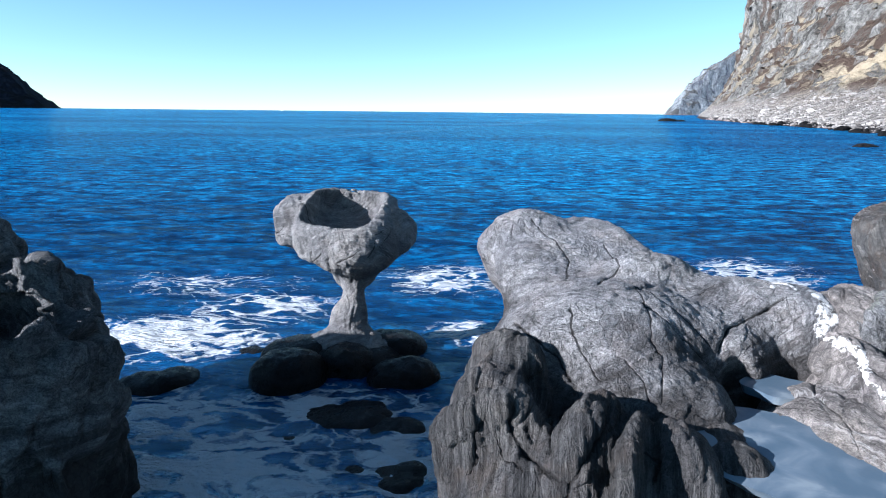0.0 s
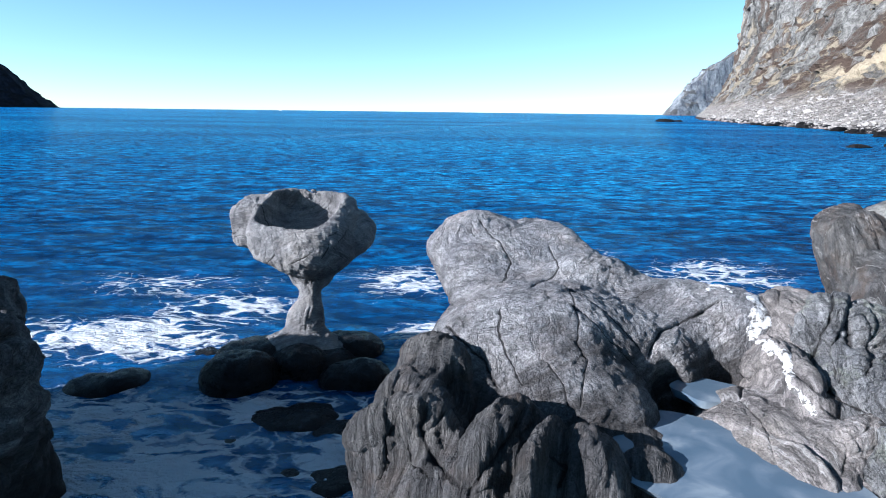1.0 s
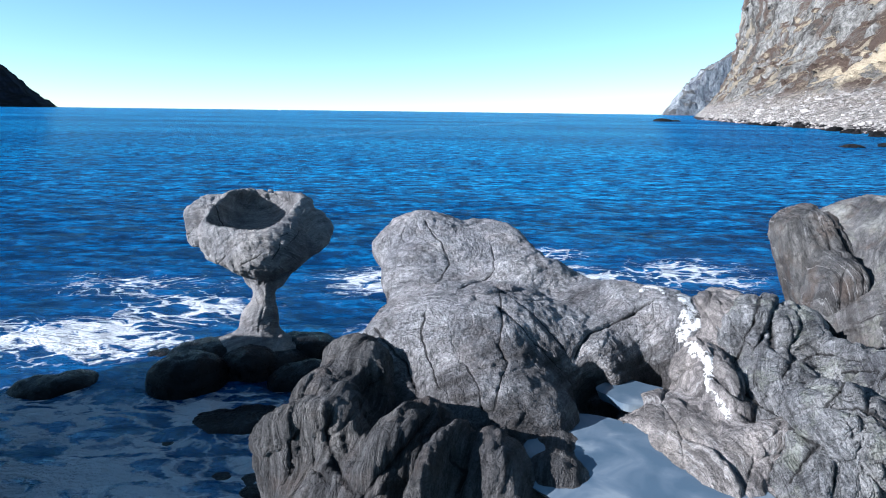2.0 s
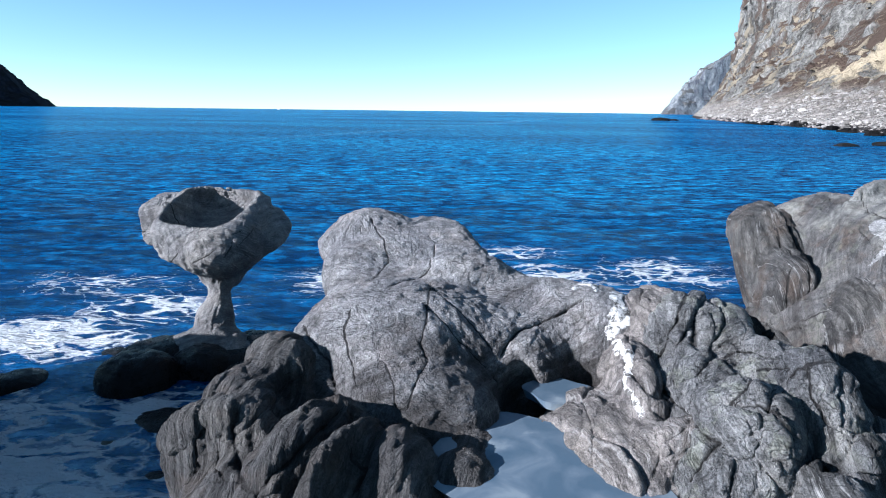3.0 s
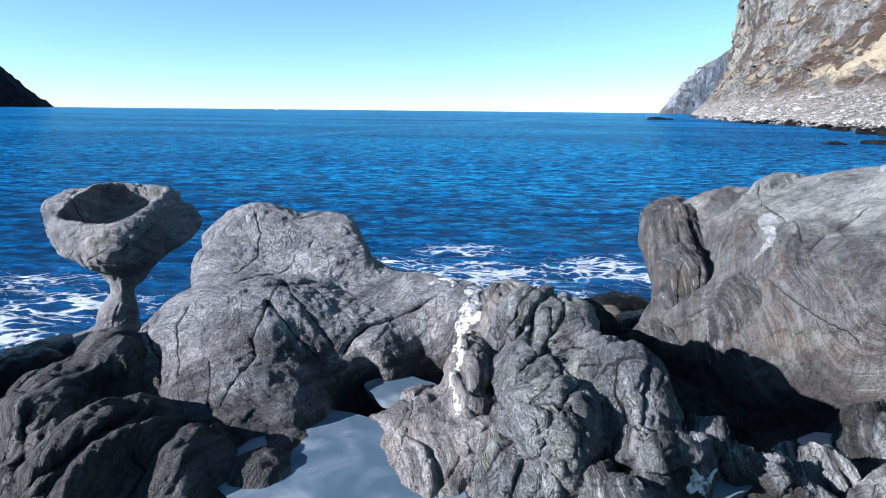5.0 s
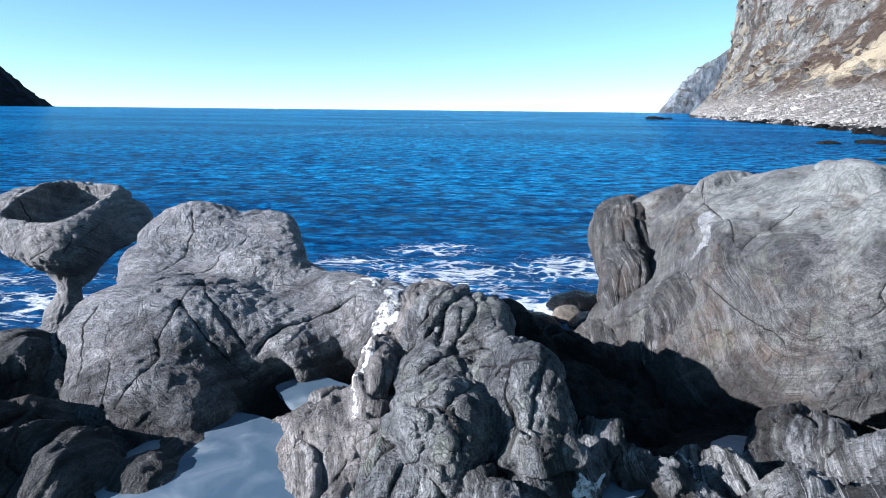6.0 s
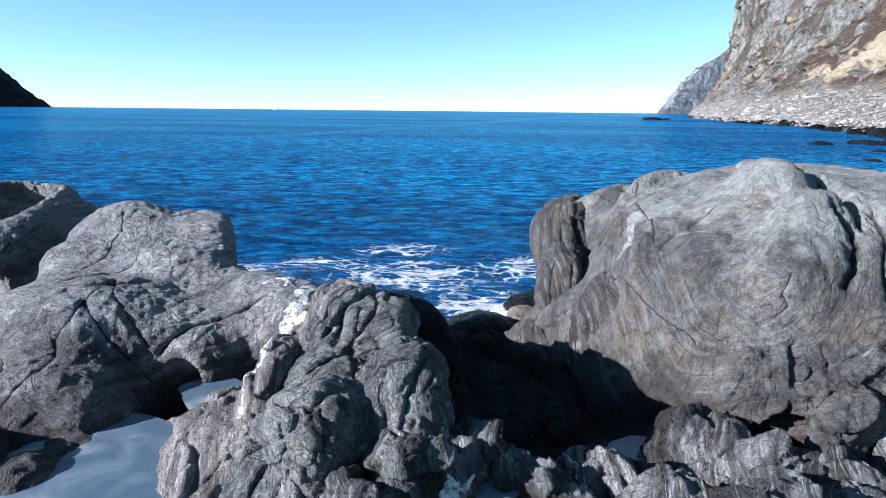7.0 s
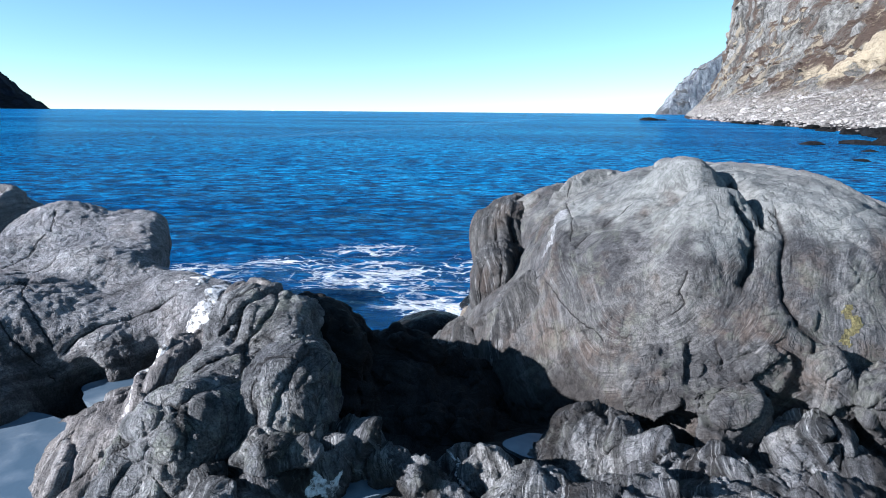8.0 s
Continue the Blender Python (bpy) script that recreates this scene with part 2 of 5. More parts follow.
def gneiss(name, light, dark, band=(0.3, 0.2, 1.0), band_scale=7.0, tint=(1, 0.99, 0.97), rough=(0.6, 0.9), band_mix=0.5,
           rust=0.0, lichen=0.0, white=0.0, bump=0.7, spec=0.25, splash_shade=None, joints=0.3, fold=1.5, crown=None, lines=0.6, band_bump=1.3, joint_scale=(1.5, 5.5), swirl=None, crease=0.7, blotch=0.9):
    """Banded metamorphic rock: folded bands, grains, joints, stains. The low dark zone: height, softness and depth of
    tidal crust with painted shade.
    """
    m, nt, bsdf = material(name)
    link = nt.links.new
    geo = nt.nodes.new("ShaderNodeNewGeometry").outputs["Position"]
    warp = node(nt, "ShaderNodeTexNoise", Scale=0.5, Detail=1.5, Roughness=0.45)
    link(geo, warp.inputs["Vector"])
    sub = nt.nodes.new("ShaderNodeVectorMath")
    sub.operation = 'SUBTRACT'
    link(warp.outputs["Color"], sub.inputs[0])
    sub.inputs[1].default_value = (0.5, 0.5, 0.5)
    mul = nt.nodes.new("ShaderNodeVectorMath")
    mul.operation = 'MULTIPLY_ADD'
    link(sub.outputs[0], mul.inputs[0])
    mul.inputs[1].default_value = (fold, fold, fold)
    link(geo, mul.inputs[2])
    folded = mul.outputs[0]
    q = Vector(unit(band).tolist()).to_track_quat('Z', 'Y')
    mp = nt.nodes.new("ShaderNodeMapping")
    mp.inputs["Rotation"].default_value = q.inverted().to_euler()
    link(folded, mp.inputs["Vector"])
    st = nt.nodes.new("ShaderNodeMapping")
    st.inputs["Scale"].default_value = (0.22, 0.22, 3.0)
    link(mp.outputs[0], st.inputs["Vector"])
    if swirl:
        rel = nt.nodes.new("ShaderNodeVectorMath")
        rel.operation = 'SUBTRACT'
        link(folded, rel.inputs[0])
        rel.inputs[1].default_value = swirl[0]
        cr = nt.nodes.new("ShaderNodeVectorMath")
        cr.operation = 'CROSS_PRODUCT'
        link(rel.outputs[0], cr.inputs[0])
        cr.inputs[1].default_value = Vector(swirl[1]).normalized()
        ring = nt.nodes.new("ShaderNodeVectorMath")
        ring.operation = 'LENGTH'
        link(cr.outputs[0], ring.inputs[0])
        parts = nt.nodes.new("ShaderNodeSeparateXYZ")
        link(folded, parts.inputs[0])
        st = nt.nodes.new("ShaderNodeCombineXYZ")
        link(maths(nt, 'MULTIPLY', parts.outputs["X"], 0.2), st.inputs["X"])
        link(maths(nt, 'MULTIPLY', parts.outputs["Z"], 0.2), st.inputs["Y"])
        link(maths(nt, 'MULTIPLY', ring.outputs["Value"], 3.0), st.inputs["Z"])
    bands = noise_tex(nt, st.outputs[0], band_scale * 0.42, 5, 0.6)
    stripe = noise_tex(nt, st.outputs[0], band_scale * 0.26, 4, 0.6)
    stripe2 = noise_tex(nt, st.outputs[0], band_scale * 0.33, 4, 0.6)
    fine = noise_tex(nt, st.outputs[0], band_scale * 2.2, 5, 0.7)
    grain = noise_tex(nt, geo, 60, 5, 0.75)
    patch = noise_tex(nt, geo, 1.3, 6, 0.62)
    mid = noise_tex(nt, geo, 7.5, 8, 0.68)
    l, k = grey(light, tint), grey(dark, tint)
    col = ramp(nt, bands, [(0.41, k), (0.5, grey(light * 0.5 + dark * 0.5, tint)), (0.59, grey(light * 1.2, tint))])
    base = ramp(nt, mid, [(0.36, grey(dark * 0.7 + light * 0.3, tint)), (0.52, grey(light * 0.85 + dark * 0.15, tint)), (0.66, grey(light * 1.15, tint))])
    col = mix(nt, band_mix, base, col)
    col = mix(nt, 0.8, col, ramp(nt, grain, [(0.38, grey(0.5)), (0.5, grey(1.0)), (0.62, grey(1.35))]), 'MULTIPLY')
    col = mix(nt, blotch, col, ramp(nt, patch, [(0.38, (0.55, 0.55, 0.58)), (0.52, (1, 1, 1)), (0.65, (1.25, 1.22, 1.16))]), 'MULTIPLY')
    col = mix(nt, ramp(nt, fine, [(0.57, (0, 0, 0)), (0.65, (0.35, 0.35, 0.35))]), col, grey(min(0.7, light * 1.7), tint))
    if rust:
        f = maths(nt, 'MULTIPLY', ramp(nt, noise_tex(nt, geo, 1.9, 6, 0.65), [(0.50, (0, 0, 0)), (0.64, (1, 1, 1))]), rust)
        col = mix(nt, f, col, (light * 0.75, light * 0.5, light * 0.34))
    if lichen:
        f = maths(nt, 'MULTIPLY', ramp(nt, noise_tex(nt, geo, 3.1, 9, 0.72), [(0.53, (0, 0, 0)), (0.60, (1, 1, 1))]), lichen)
        col = mix(nt, f, col, (light * 1.25, light * 1.3, light * 1.0))
    # thin continuous stripes along the folded bands
    gate1 = ramp(nt, noise_tex(nt, geo, 1.1, 3, 0.5), [(0.44, (0, 0, 0)), (0.56, (1, 1, 1))])
    dk = ramp(nt, maths(nt, 'ABSOLUTE', maths(nt, 'SUBTRACT', stripe, 0.5)), [(0.003, (1, 1, 1)), (0.010, (0, 0, 0))])
    col = mix(nt, maths(nt, 'MULTIPLY', maths(nt, 'MULTIPLY', dk, gate1), lines), col, grey(dark * 0.4, tint))
    if white:
        wt = ramp(nt, maths(nt, 'ABSOLUTE', maths(nt, 'SUBTRACT', stripe2, 0.53)), [(0.006, (1, 1, 1)), (0.018, (0, 0, 0))])
        gate2 = ramp(nt, noise_tex(nt, geo, 1.7, 4, 0.6), [(0.46, (0, 0, 0)), (0.56, (1, 1, 1))])
        col = mix(nt, maths(nt, 'MULTIPLY', maths(nt, 'MULTIPLY', wt, gate2), white), col, (0.48, 0.47, 0.45))
    # crown: a paler tone above a height, with a ragged edge
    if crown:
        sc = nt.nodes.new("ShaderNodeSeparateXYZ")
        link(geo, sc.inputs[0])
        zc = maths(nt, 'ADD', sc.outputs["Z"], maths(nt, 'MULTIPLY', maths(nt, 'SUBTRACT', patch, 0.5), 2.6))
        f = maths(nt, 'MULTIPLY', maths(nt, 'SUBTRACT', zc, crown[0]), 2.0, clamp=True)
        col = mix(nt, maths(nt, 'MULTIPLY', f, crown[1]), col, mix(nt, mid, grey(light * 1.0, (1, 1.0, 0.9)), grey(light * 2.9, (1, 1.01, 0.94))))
    # low dark zone: tidal crust, and shade put into the colour with it
    if splash_shade:
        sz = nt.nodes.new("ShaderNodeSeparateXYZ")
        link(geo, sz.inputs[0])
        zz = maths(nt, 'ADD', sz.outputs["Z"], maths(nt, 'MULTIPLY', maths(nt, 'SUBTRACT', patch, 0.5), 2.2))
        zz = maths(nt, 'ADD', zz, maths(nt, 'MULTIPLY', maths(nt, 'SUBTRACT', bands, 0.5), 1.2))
        f = maths(nt, 'MULTIPLY', maths(nt, 'SUBTRACT', splash_shade[0], zz), 1.0 / splash_shade[1], clamp=True)
        col = mix(nt, maths(nt, 'MULTIPLY', f, splash_shade[2]), col, mix(nt, mid, (0.012, 0.011, 0.010), (0.05, 0.042, 0.035)))
    # joints: thin broken lines, darkened almost to black
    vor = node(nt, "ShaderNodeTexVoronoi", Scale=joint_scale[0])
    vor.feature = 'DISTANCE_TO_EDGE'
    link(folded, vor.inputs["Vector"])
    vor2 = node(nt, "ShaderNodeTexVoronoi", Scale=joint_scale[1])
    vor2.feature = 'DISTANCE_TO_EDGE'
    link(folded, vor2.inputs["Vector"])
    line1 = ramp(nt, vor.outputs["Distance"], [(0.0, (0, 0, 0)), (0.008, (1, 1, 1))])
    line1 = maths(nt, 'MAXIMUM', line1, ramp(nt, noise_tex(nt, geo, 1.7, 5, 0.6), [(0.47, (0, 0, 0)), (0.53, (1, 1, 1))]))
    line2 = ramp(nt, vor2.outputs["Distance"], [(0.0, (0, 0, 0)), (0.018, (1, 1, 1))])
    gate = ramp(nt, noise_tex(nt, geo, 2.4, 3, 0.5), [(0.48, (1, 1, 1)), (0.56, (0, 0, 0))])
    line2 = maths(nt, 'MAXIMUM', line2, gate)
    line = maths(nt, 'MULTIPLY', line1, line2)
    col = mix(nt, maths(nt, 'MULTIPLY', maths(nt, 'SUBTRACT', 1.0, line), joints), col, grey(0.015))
    # creases: the sharp broken grain of weathered rock, darkened along its lines
    wv = nt.nodes.new("ShaderNodeMapping")
    wv.inputs["Scale"].default_value = (1.0, 1.0, 0.7)
    link(folded, wv.inputs["Vector"])
    n_a = noise_tex(nt, wv.outputs[0], 3.4, 4, 0.55, 0.6)
    n_b = noise_tex(nt, wv.outputs[0], 11.0, 5, 0.6, 0.8)
    crease_a = ramp(nt, maths(nt, 'ABSOLUTE', maths(nt, 'SUBTRACT', n_a, 0.5)), [(0.0, (0, 0, 0)), (0.022, (0.8, 0.8, 0.8)), (0.08, (1, 1, 1))])
    crease_b = ramp(nt, maths(nt, 'ABSOLUTE', maths(nt, 'SUBTRACT', n_b, 0.5)), [(0.0, (0, 0, 0)), (0.03, (0.8, 0.8, 0.8)), (0.10, (1, 1, 1))])
    col = mix(nt, crease, col, mix(nt, 1.0, col, mix(nt, crease_b, grey(0.55), mix(nt, crease_a, grey(0.6), grey(1.12))), 'MULTIPLY'))
    # open fissures, with the shade inside them painted near black
    side, close = nt.nodes.new("ShaderNodeAttribute"), nt.nodes.new("ShaderNodeAttribute")
    side.attribute_name, close.attribute_name = "crack_side", "crack_near"
    slit = ramp(nt, maths(nt, 'ABSOLUTE', side.outputs["Fac"]), [(0.45, (1, 1, 1)), (0.95, (0, 0, 0))])
    slit = maths(nt, 'MULTIPLY', slit, maths(nt, 'MULTIPLY', maths(nt, 'SUBTRACT', close.outputs["Fac"], 0.3), 4.0, clamp=True))
    col = mix(nt, maths(nt, 'MULTIPLY', slit, 0.85), col, (0.012, 0.010, 0.009))
    link(col, bsdf.inputs["Base Color"])
    link(ramp(nt, mid, [(0.4, grey(rough[0])), (0.6, grey(rough[1]))]), bsdf.inputs["Roughness"])
    bsdf.inputs["Specular IOR Level"].default_value = spec
    h = maths(nt, 'MULTIPLY', bands, band_bump)
    h = maths(nt, 'ADD', h, maths(nt, 'MULTIPLY', fine, 0.85))
    h = maths(nt, 'ADD', h, maths(nt, 'MULTIPLY', mid, 1.7))
    h = maths(nt, 'ADD', h, maths(nt, 'MULTIPLY', grain, 0.52))
    h = maths(nt, 'ADD', h, maths(nt, 'MULTIPLY', line, 0.7 * joints))
    h = maths(nt, 'ADD', h, maths(nt, 'MULTIPLY', crease_a, 0.75 * crease))
    h = maths(nt, 'ADD', h, maths(nt, 'MULTIPLY', crease_b, 0.40 * crease))
    h = maths(nt, 'SUBTRACT', h, maths(nt, 'MULTIPLY', slit, 0.6))
    b = node(nt, "ShaderNodeBump", Strength=bump, Distance=0.07)
    link(h, b.inputs["Height"])
    link(b.outputs[0], bsdf.inputs["Normal"])
    return m


M_PALE = gneiss("pale_grey_gneiss", 0.35, 0.14, band=(-0.5, 0.35, 0.8), tint=(1, 0.975, 0.97), band_mix=0.06, rust=0.15, splash_shade=(2.46, 0.8, 0.86), lines=0.1, joints=0.15, bump=1.0, band_bump=0.3, blotch=0.55, crease=1.0)
M_GREY = gneiss("banded_grey_gneiss", 0.102, 0.028, band=(0.6, -0.2, 0.75), band_mix=0.38, rust=0.55, lichen=0.35, white=0.10, splash_shade=(2.0, 0.8, 0.7), fold=1.3, crease=0.9, swirl=SWIRL, bump=0.6, crown=(3.0, 0.75), tint=(1, 0.965, 0.92), lines=0.45)
M_DARK = gneiss("dark_folded_gneiss", 0.12, 0.022, band=(0.9, -0.3, 0.1), band_mix=0.75, fold=0.7, band_scale=11, tint=(1, 0.95, 0.90), rust=0.35, bump=1.0, white=0.12, splash_shade=(1.1, 0.5, 0.8))
# gully rock, its colour blackened to deepen the shade there
M_GULLY_SHADE = gneiss("shade_black_gully_rock", 0.034, 0.008, band=(0.6, -0.4, 0.7), band_mix=0.6, spec=0.10)
M_MIX = gneiss("black_and_white_gneiss", 0.22, 0.014, band=(0.82, -0.4, 0.4), band_mix=0.85, white=0.75, lichen=0.2, bump=0.9, splash_shade=(1.72, 0.4, 0.85), fold=1.2, joints=0.75, band_bump=0.7, joint_scale=(3.0, 9.0))
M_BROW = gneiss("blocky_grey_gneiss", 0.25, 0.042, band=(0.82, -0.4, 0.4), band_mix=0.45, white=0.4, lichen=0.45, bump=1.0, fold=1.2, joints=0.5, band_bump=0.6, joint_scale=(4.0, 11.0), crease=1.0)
M_CRAG = gneiss("dark_crag_gneiss", 0.20, 0.035, band=(0.4, -0.3, 0.85), band_mix=0.4, bump=1.0, splash_shade=(1.9, 0.8, 0.9), crease=0.9)
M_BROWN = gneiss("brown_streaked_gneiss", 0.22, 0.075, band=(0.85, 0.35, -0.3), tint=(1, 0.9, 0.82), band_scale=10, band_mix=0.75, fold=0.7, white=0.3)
# wet black rock, coloured darker still to stand in for deep shade
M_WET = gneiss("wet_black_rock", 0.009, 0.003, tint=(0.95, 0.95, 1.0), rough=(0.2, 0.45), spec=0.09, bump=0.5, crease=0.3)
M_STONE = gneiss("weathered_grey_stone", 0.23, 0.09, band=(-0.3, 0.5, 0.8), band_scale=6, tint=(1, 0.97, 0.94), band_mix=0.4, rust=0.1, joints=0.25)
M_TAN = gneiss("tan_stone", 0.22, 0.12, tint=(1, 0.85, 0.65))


def quartz_mat():
    m, nt, bsdf = material("white_quartz")
    geo = nt.nodes.new("ShaderNodeNewGeometry").outputs["Position"]
    a = noise_tex(nt, geo, 13, 7, 0.72)
    b = noise_tex(nt, geo, 40, 4, 0.6)
    col = ramp(nt, a, [(0.43, (0.05, 0.045, 0.04)), (0.48, (0.36, 0.35, 0.33)), (0.6, (0.62, 0.61, 0.59))])
    nt.links.new(col, bsdf.inputs["Base Color"])
    bsdf.inputs["Roughness"].default_value = 0.5
    bp = node(nt, "ShaderNodeBump", Strength=0.7, Distance=0.03)
    nt.links.new(maths(nt, 'ADD', a, maths(nt, 'MULTIPLY', b, 0.3)), bp.inputs["Height"])
    nt.links.new(bp.outputs[0], bsdf.inputs["Normal"])
    return m


M_QUARTZ = quartz_mat()
M_SCAR = gneiss("pale_chalky_scar", 0.27, 0.16, joints=0.2)


SLICKS = [((-30.0, 85.0), (0.0, 165.0), 4.0), ((-8.0, 140.0), (110.0, 540.0), 7.0)]


def sea_mat():
    m, nt, bsdf = material("sea_water")
    link = nt.links.new
    geo = nt.nodes.new("ShaderNodeNewGeometry").outputs["Position"]
    flat = nt.nodes.new("ShaderNodeMapping")
    flat.inputs["Scale"].default_value = (0.5, 1.0, 0.0)
    link(geo, flat.inputs["Vector"])
    att = nt.nodes.new("ShaderNodeAttribute")
    att.attribute_name = "foam"
    # laced foam: stretched cells, torn by noise
    wide = nt.nodes.new("ShaderNodeMapping")
    wide.inputs["Scale"].default_value = (0.62, 1.0, 0.0)
    link(geo, wide.inputs["Vector"])
    wob = node(nt, "ShaderNodeTexNoise", Scale=0.9, Detail=5, Roughness=0.58)
    link(wide.outputs[0], wob.inputs["Vector"])
    ma = nt.nodes.new("ShaderNodeVectorMath")
    ma.operation = 'MULTIPLY_ADD'
    link(wob.outputs["Color"], ma.inputs[0])
    ma.inputs[1].default_value = (1.6, 1.6, 0)
    link(wide.outputs[0], ma.inputs[2])
    vor = node(nt, "ShaderNodeTexVoronoi", Scale=2.3)
    vor.feature = 'DISTANCE_TO_EDGE'
    link(ma.outputs[0], vor.inputs["Vector"])
    lace = maths(nt, 'SUBTRACT', 0.44, maths(nt, 'MULTIPLY', vor.outputs["Distance"], 1.9))
    small = node(nt, "ShaderNodeTexVoronoi", Scale=6.5)
    small.feature = 'DISTANCE_TO_EDGE'
    link(ma.outputs[0], small.inputs["Vector"])
    lace = maths(nt, 'ADD', lace, maths(nt, 'MULTIPLY', maths(nt, 'SUBTRACT', 0.22, small.outputs["Distance"]), 0.55))
    tear = noise_tex(nt, ma.outputs[0], 1.5, 9, 0.66)
    body = maths(nt, 'ADD', lace, maths(nt, 'MULTIPLY', tear, 0.9))
    f = maths(nt, 'ADD', body, maths(nt, 'SUBTRACT', att.outputs["Fac"], 1.37))
    f = maths(nt, 'MULTIPLY', f, 4.2, clamp=True)
    f = maths(nt, 'MULTIPLY', f, maths(nt, 'MULTIPLY', att.outputs["Fac"], 6.0, clamp=True))
    patch = noise_tex(nt, flat.outputs[0], 0.02, 4, 0.5)
    deep = ramp(nt, patch, [(0.38, (0.005, 0.060, 0.165)), (0.60, (0.016, 0.142, 0.295))])
    for (ax, ay), (bx, by), half in SLICKS:
        # smooth pale water left by a current
        n = Vector((by - ay, ax - bx, 0)).normalized()
        q = Vector((bx - ax, by - ay, 0))
        side = nt.nodes.new("ShaderNodeVectorMath")
        side.operation = 'DOT_PRODUCT'
        link(geo, side.inputs[0])
        side.inputs[1].default_value = n / half
        along = nt.nodes.new("ShaderNodeVectorMath")
        along.operation = 'DOT_PRODUCT'
        link(geo, along.inputs[0])
        along.inputs[1].default_value = 2 * q / q.length_squared
        mid_point = Vector(((ax + bx) / 2, (ay + by) / 2, 0))
        v = maths(nt, 'ABSOLUTE', maths(nt, 'ADD', maths(nt, 'SUBTRACT', side.outputs["Value"], mid_point.dot(n) / half), maths(nt, 'MULTIPLY', maths(nt, 'SUBTRACT', patch, 0.5), 3.0)))
        u = maths(nt, 'ABSOLUTE', maths(nt, 'SUBTRACT', along.outputs["Value"], 2 * mid_point.dot(q) / q.length_squared))
        trail = maths(nt, 'MULTIPLY', maths(nt, 'SUBTRACT', 1.0, v, clamp=True), maths(nt, 'SUBTRACT', 1.0, maths(nt, 'MULTIPLY', u, u), clamp=True))
        deep = mix(nt, maths(nt, 'MULTIPLY', trail, 0.3), deep, (0.10, 0.26, 0.42))
    # water colour darker near the rocks, paler farther offshore
    place = nt.nodes.new("ShaderNodeSeparateXYZ")
    link(geo, place.inputs[0])
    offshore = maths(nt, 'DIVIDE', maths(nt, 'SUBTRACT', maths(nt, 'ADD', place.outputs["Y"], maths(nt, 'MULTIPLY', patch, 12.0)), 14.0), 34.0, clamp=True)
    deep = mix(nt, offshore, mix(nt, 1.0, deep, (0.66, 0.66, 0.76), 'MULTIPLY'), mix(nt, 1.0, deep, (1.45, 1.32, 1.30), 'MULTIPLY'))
    thin = maths(nt, 'MULTIPLY', att.outputs["Fac"], 0.6, clamp=True)
    w1 = noise_tex(nt, flat.outputs[0], 1.15, 8, 0.66)
    w4 = noise_tex(nt, flat.outputs[0], 3.6, 5, 0.6)
    # dark troughs and bright wave faces painted: ripple noise scales the water colour
    deep = mix(nt, 0.95, deep, ramp(nt, w1, [(0.42, (0.20, 0.26, 0.40)), (0.49, (0.75, 0.78, 0.88)), (0.57, (1.7, 1.95, 1.85))]), 'MULTIPLY')
    deep = mix(nt, 0.85, deep, ramp(nt, w4, [(0.43, (0.36, 0.42, 0.55)), (0.50, (0.95, 0.95, 0.95)), (0.57, (1.5, 1.7, 1.6))]), 'MULTIPLY')
    water = mix(nt, thin, deep, (0.012, 0.085, 0.27))
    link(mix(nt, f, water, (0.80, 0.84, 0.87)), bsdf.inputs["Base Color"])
    link(maths(nt, 'ADD', maths(nt, 'MULTIPLY', f, 0.7), 0.12), bsdf.inputs["Roughness"])
    bsdf.inputs["IOR"].default_value = 1.33
    bsdf.inputs["Specular IOR Level"].default_value = 0.0
    w2 = noise_tex(nt, flat.outputs[0], 0.16, 3, 0.5)
    w3 = noise_tex(nt, flat.outputs[0], 9.0, 3, 0.6)
    h = maths(nt, 'ADD', maths(nt, 'MULTIPLY', w1, 2.2), maths(nt, 'MULTIPLY', w2, 2.0))
    h = maths(nt, 'ADD', h, maths(nt, 'MULTIPLY', w4, 0.5))
    h = maths(nt, 'ADD', h, maths(nt, 'MULTIPLY', w3, 0.16))
    h = maths(nt, 'ADD', h, maths(nt, 'MULTIPLY', f, 0.10))
    bp = node(nt, "ShaderNodeBump", Strength=1.0, Distance=1.2)
    link(h, bp.inputs["Height"])
    link(bp.outputs[0], bsdf.inputs["Normal"])
    # choppy water mirrors less of the low sky than a flat sheet would
    gloss = node(nt, "ShaderNodeBsdfGlossy", Roughness=0.06, Color=(0.50, 0.80, 1.0, 1))
    calm = node(nt, "ShaderNodeBump", Strength=1.0, Distance=0.10)
    link(h, calm.inputs["Height"])
    link(calm.outputs[0], gloss.inputs["Normal"])
    fres = node(nt, "ShaderNodeFresnel", IOR=1.33)
    link(bp.outputs[0], fres.inputs["Normal"])
    both = nt.nodes.new("ShaderNodeMixShader")
    link(maths(nt, 'MULTIPLY', maths(nt, 'MULTIPLY', fres.outputs[0], 0.24), maths(nt, 'SUBTRACT', 1.0, f)), both.inputs[0])
    link(bsdf.outputs[0], both.inputs[1])
    link(gloss.outputs[0], both.inputs[2])
    link(both.outputs[0], nt.nodes["Material Output"].inputs["Surface"])
    return m


M_SEA = sea_mat()


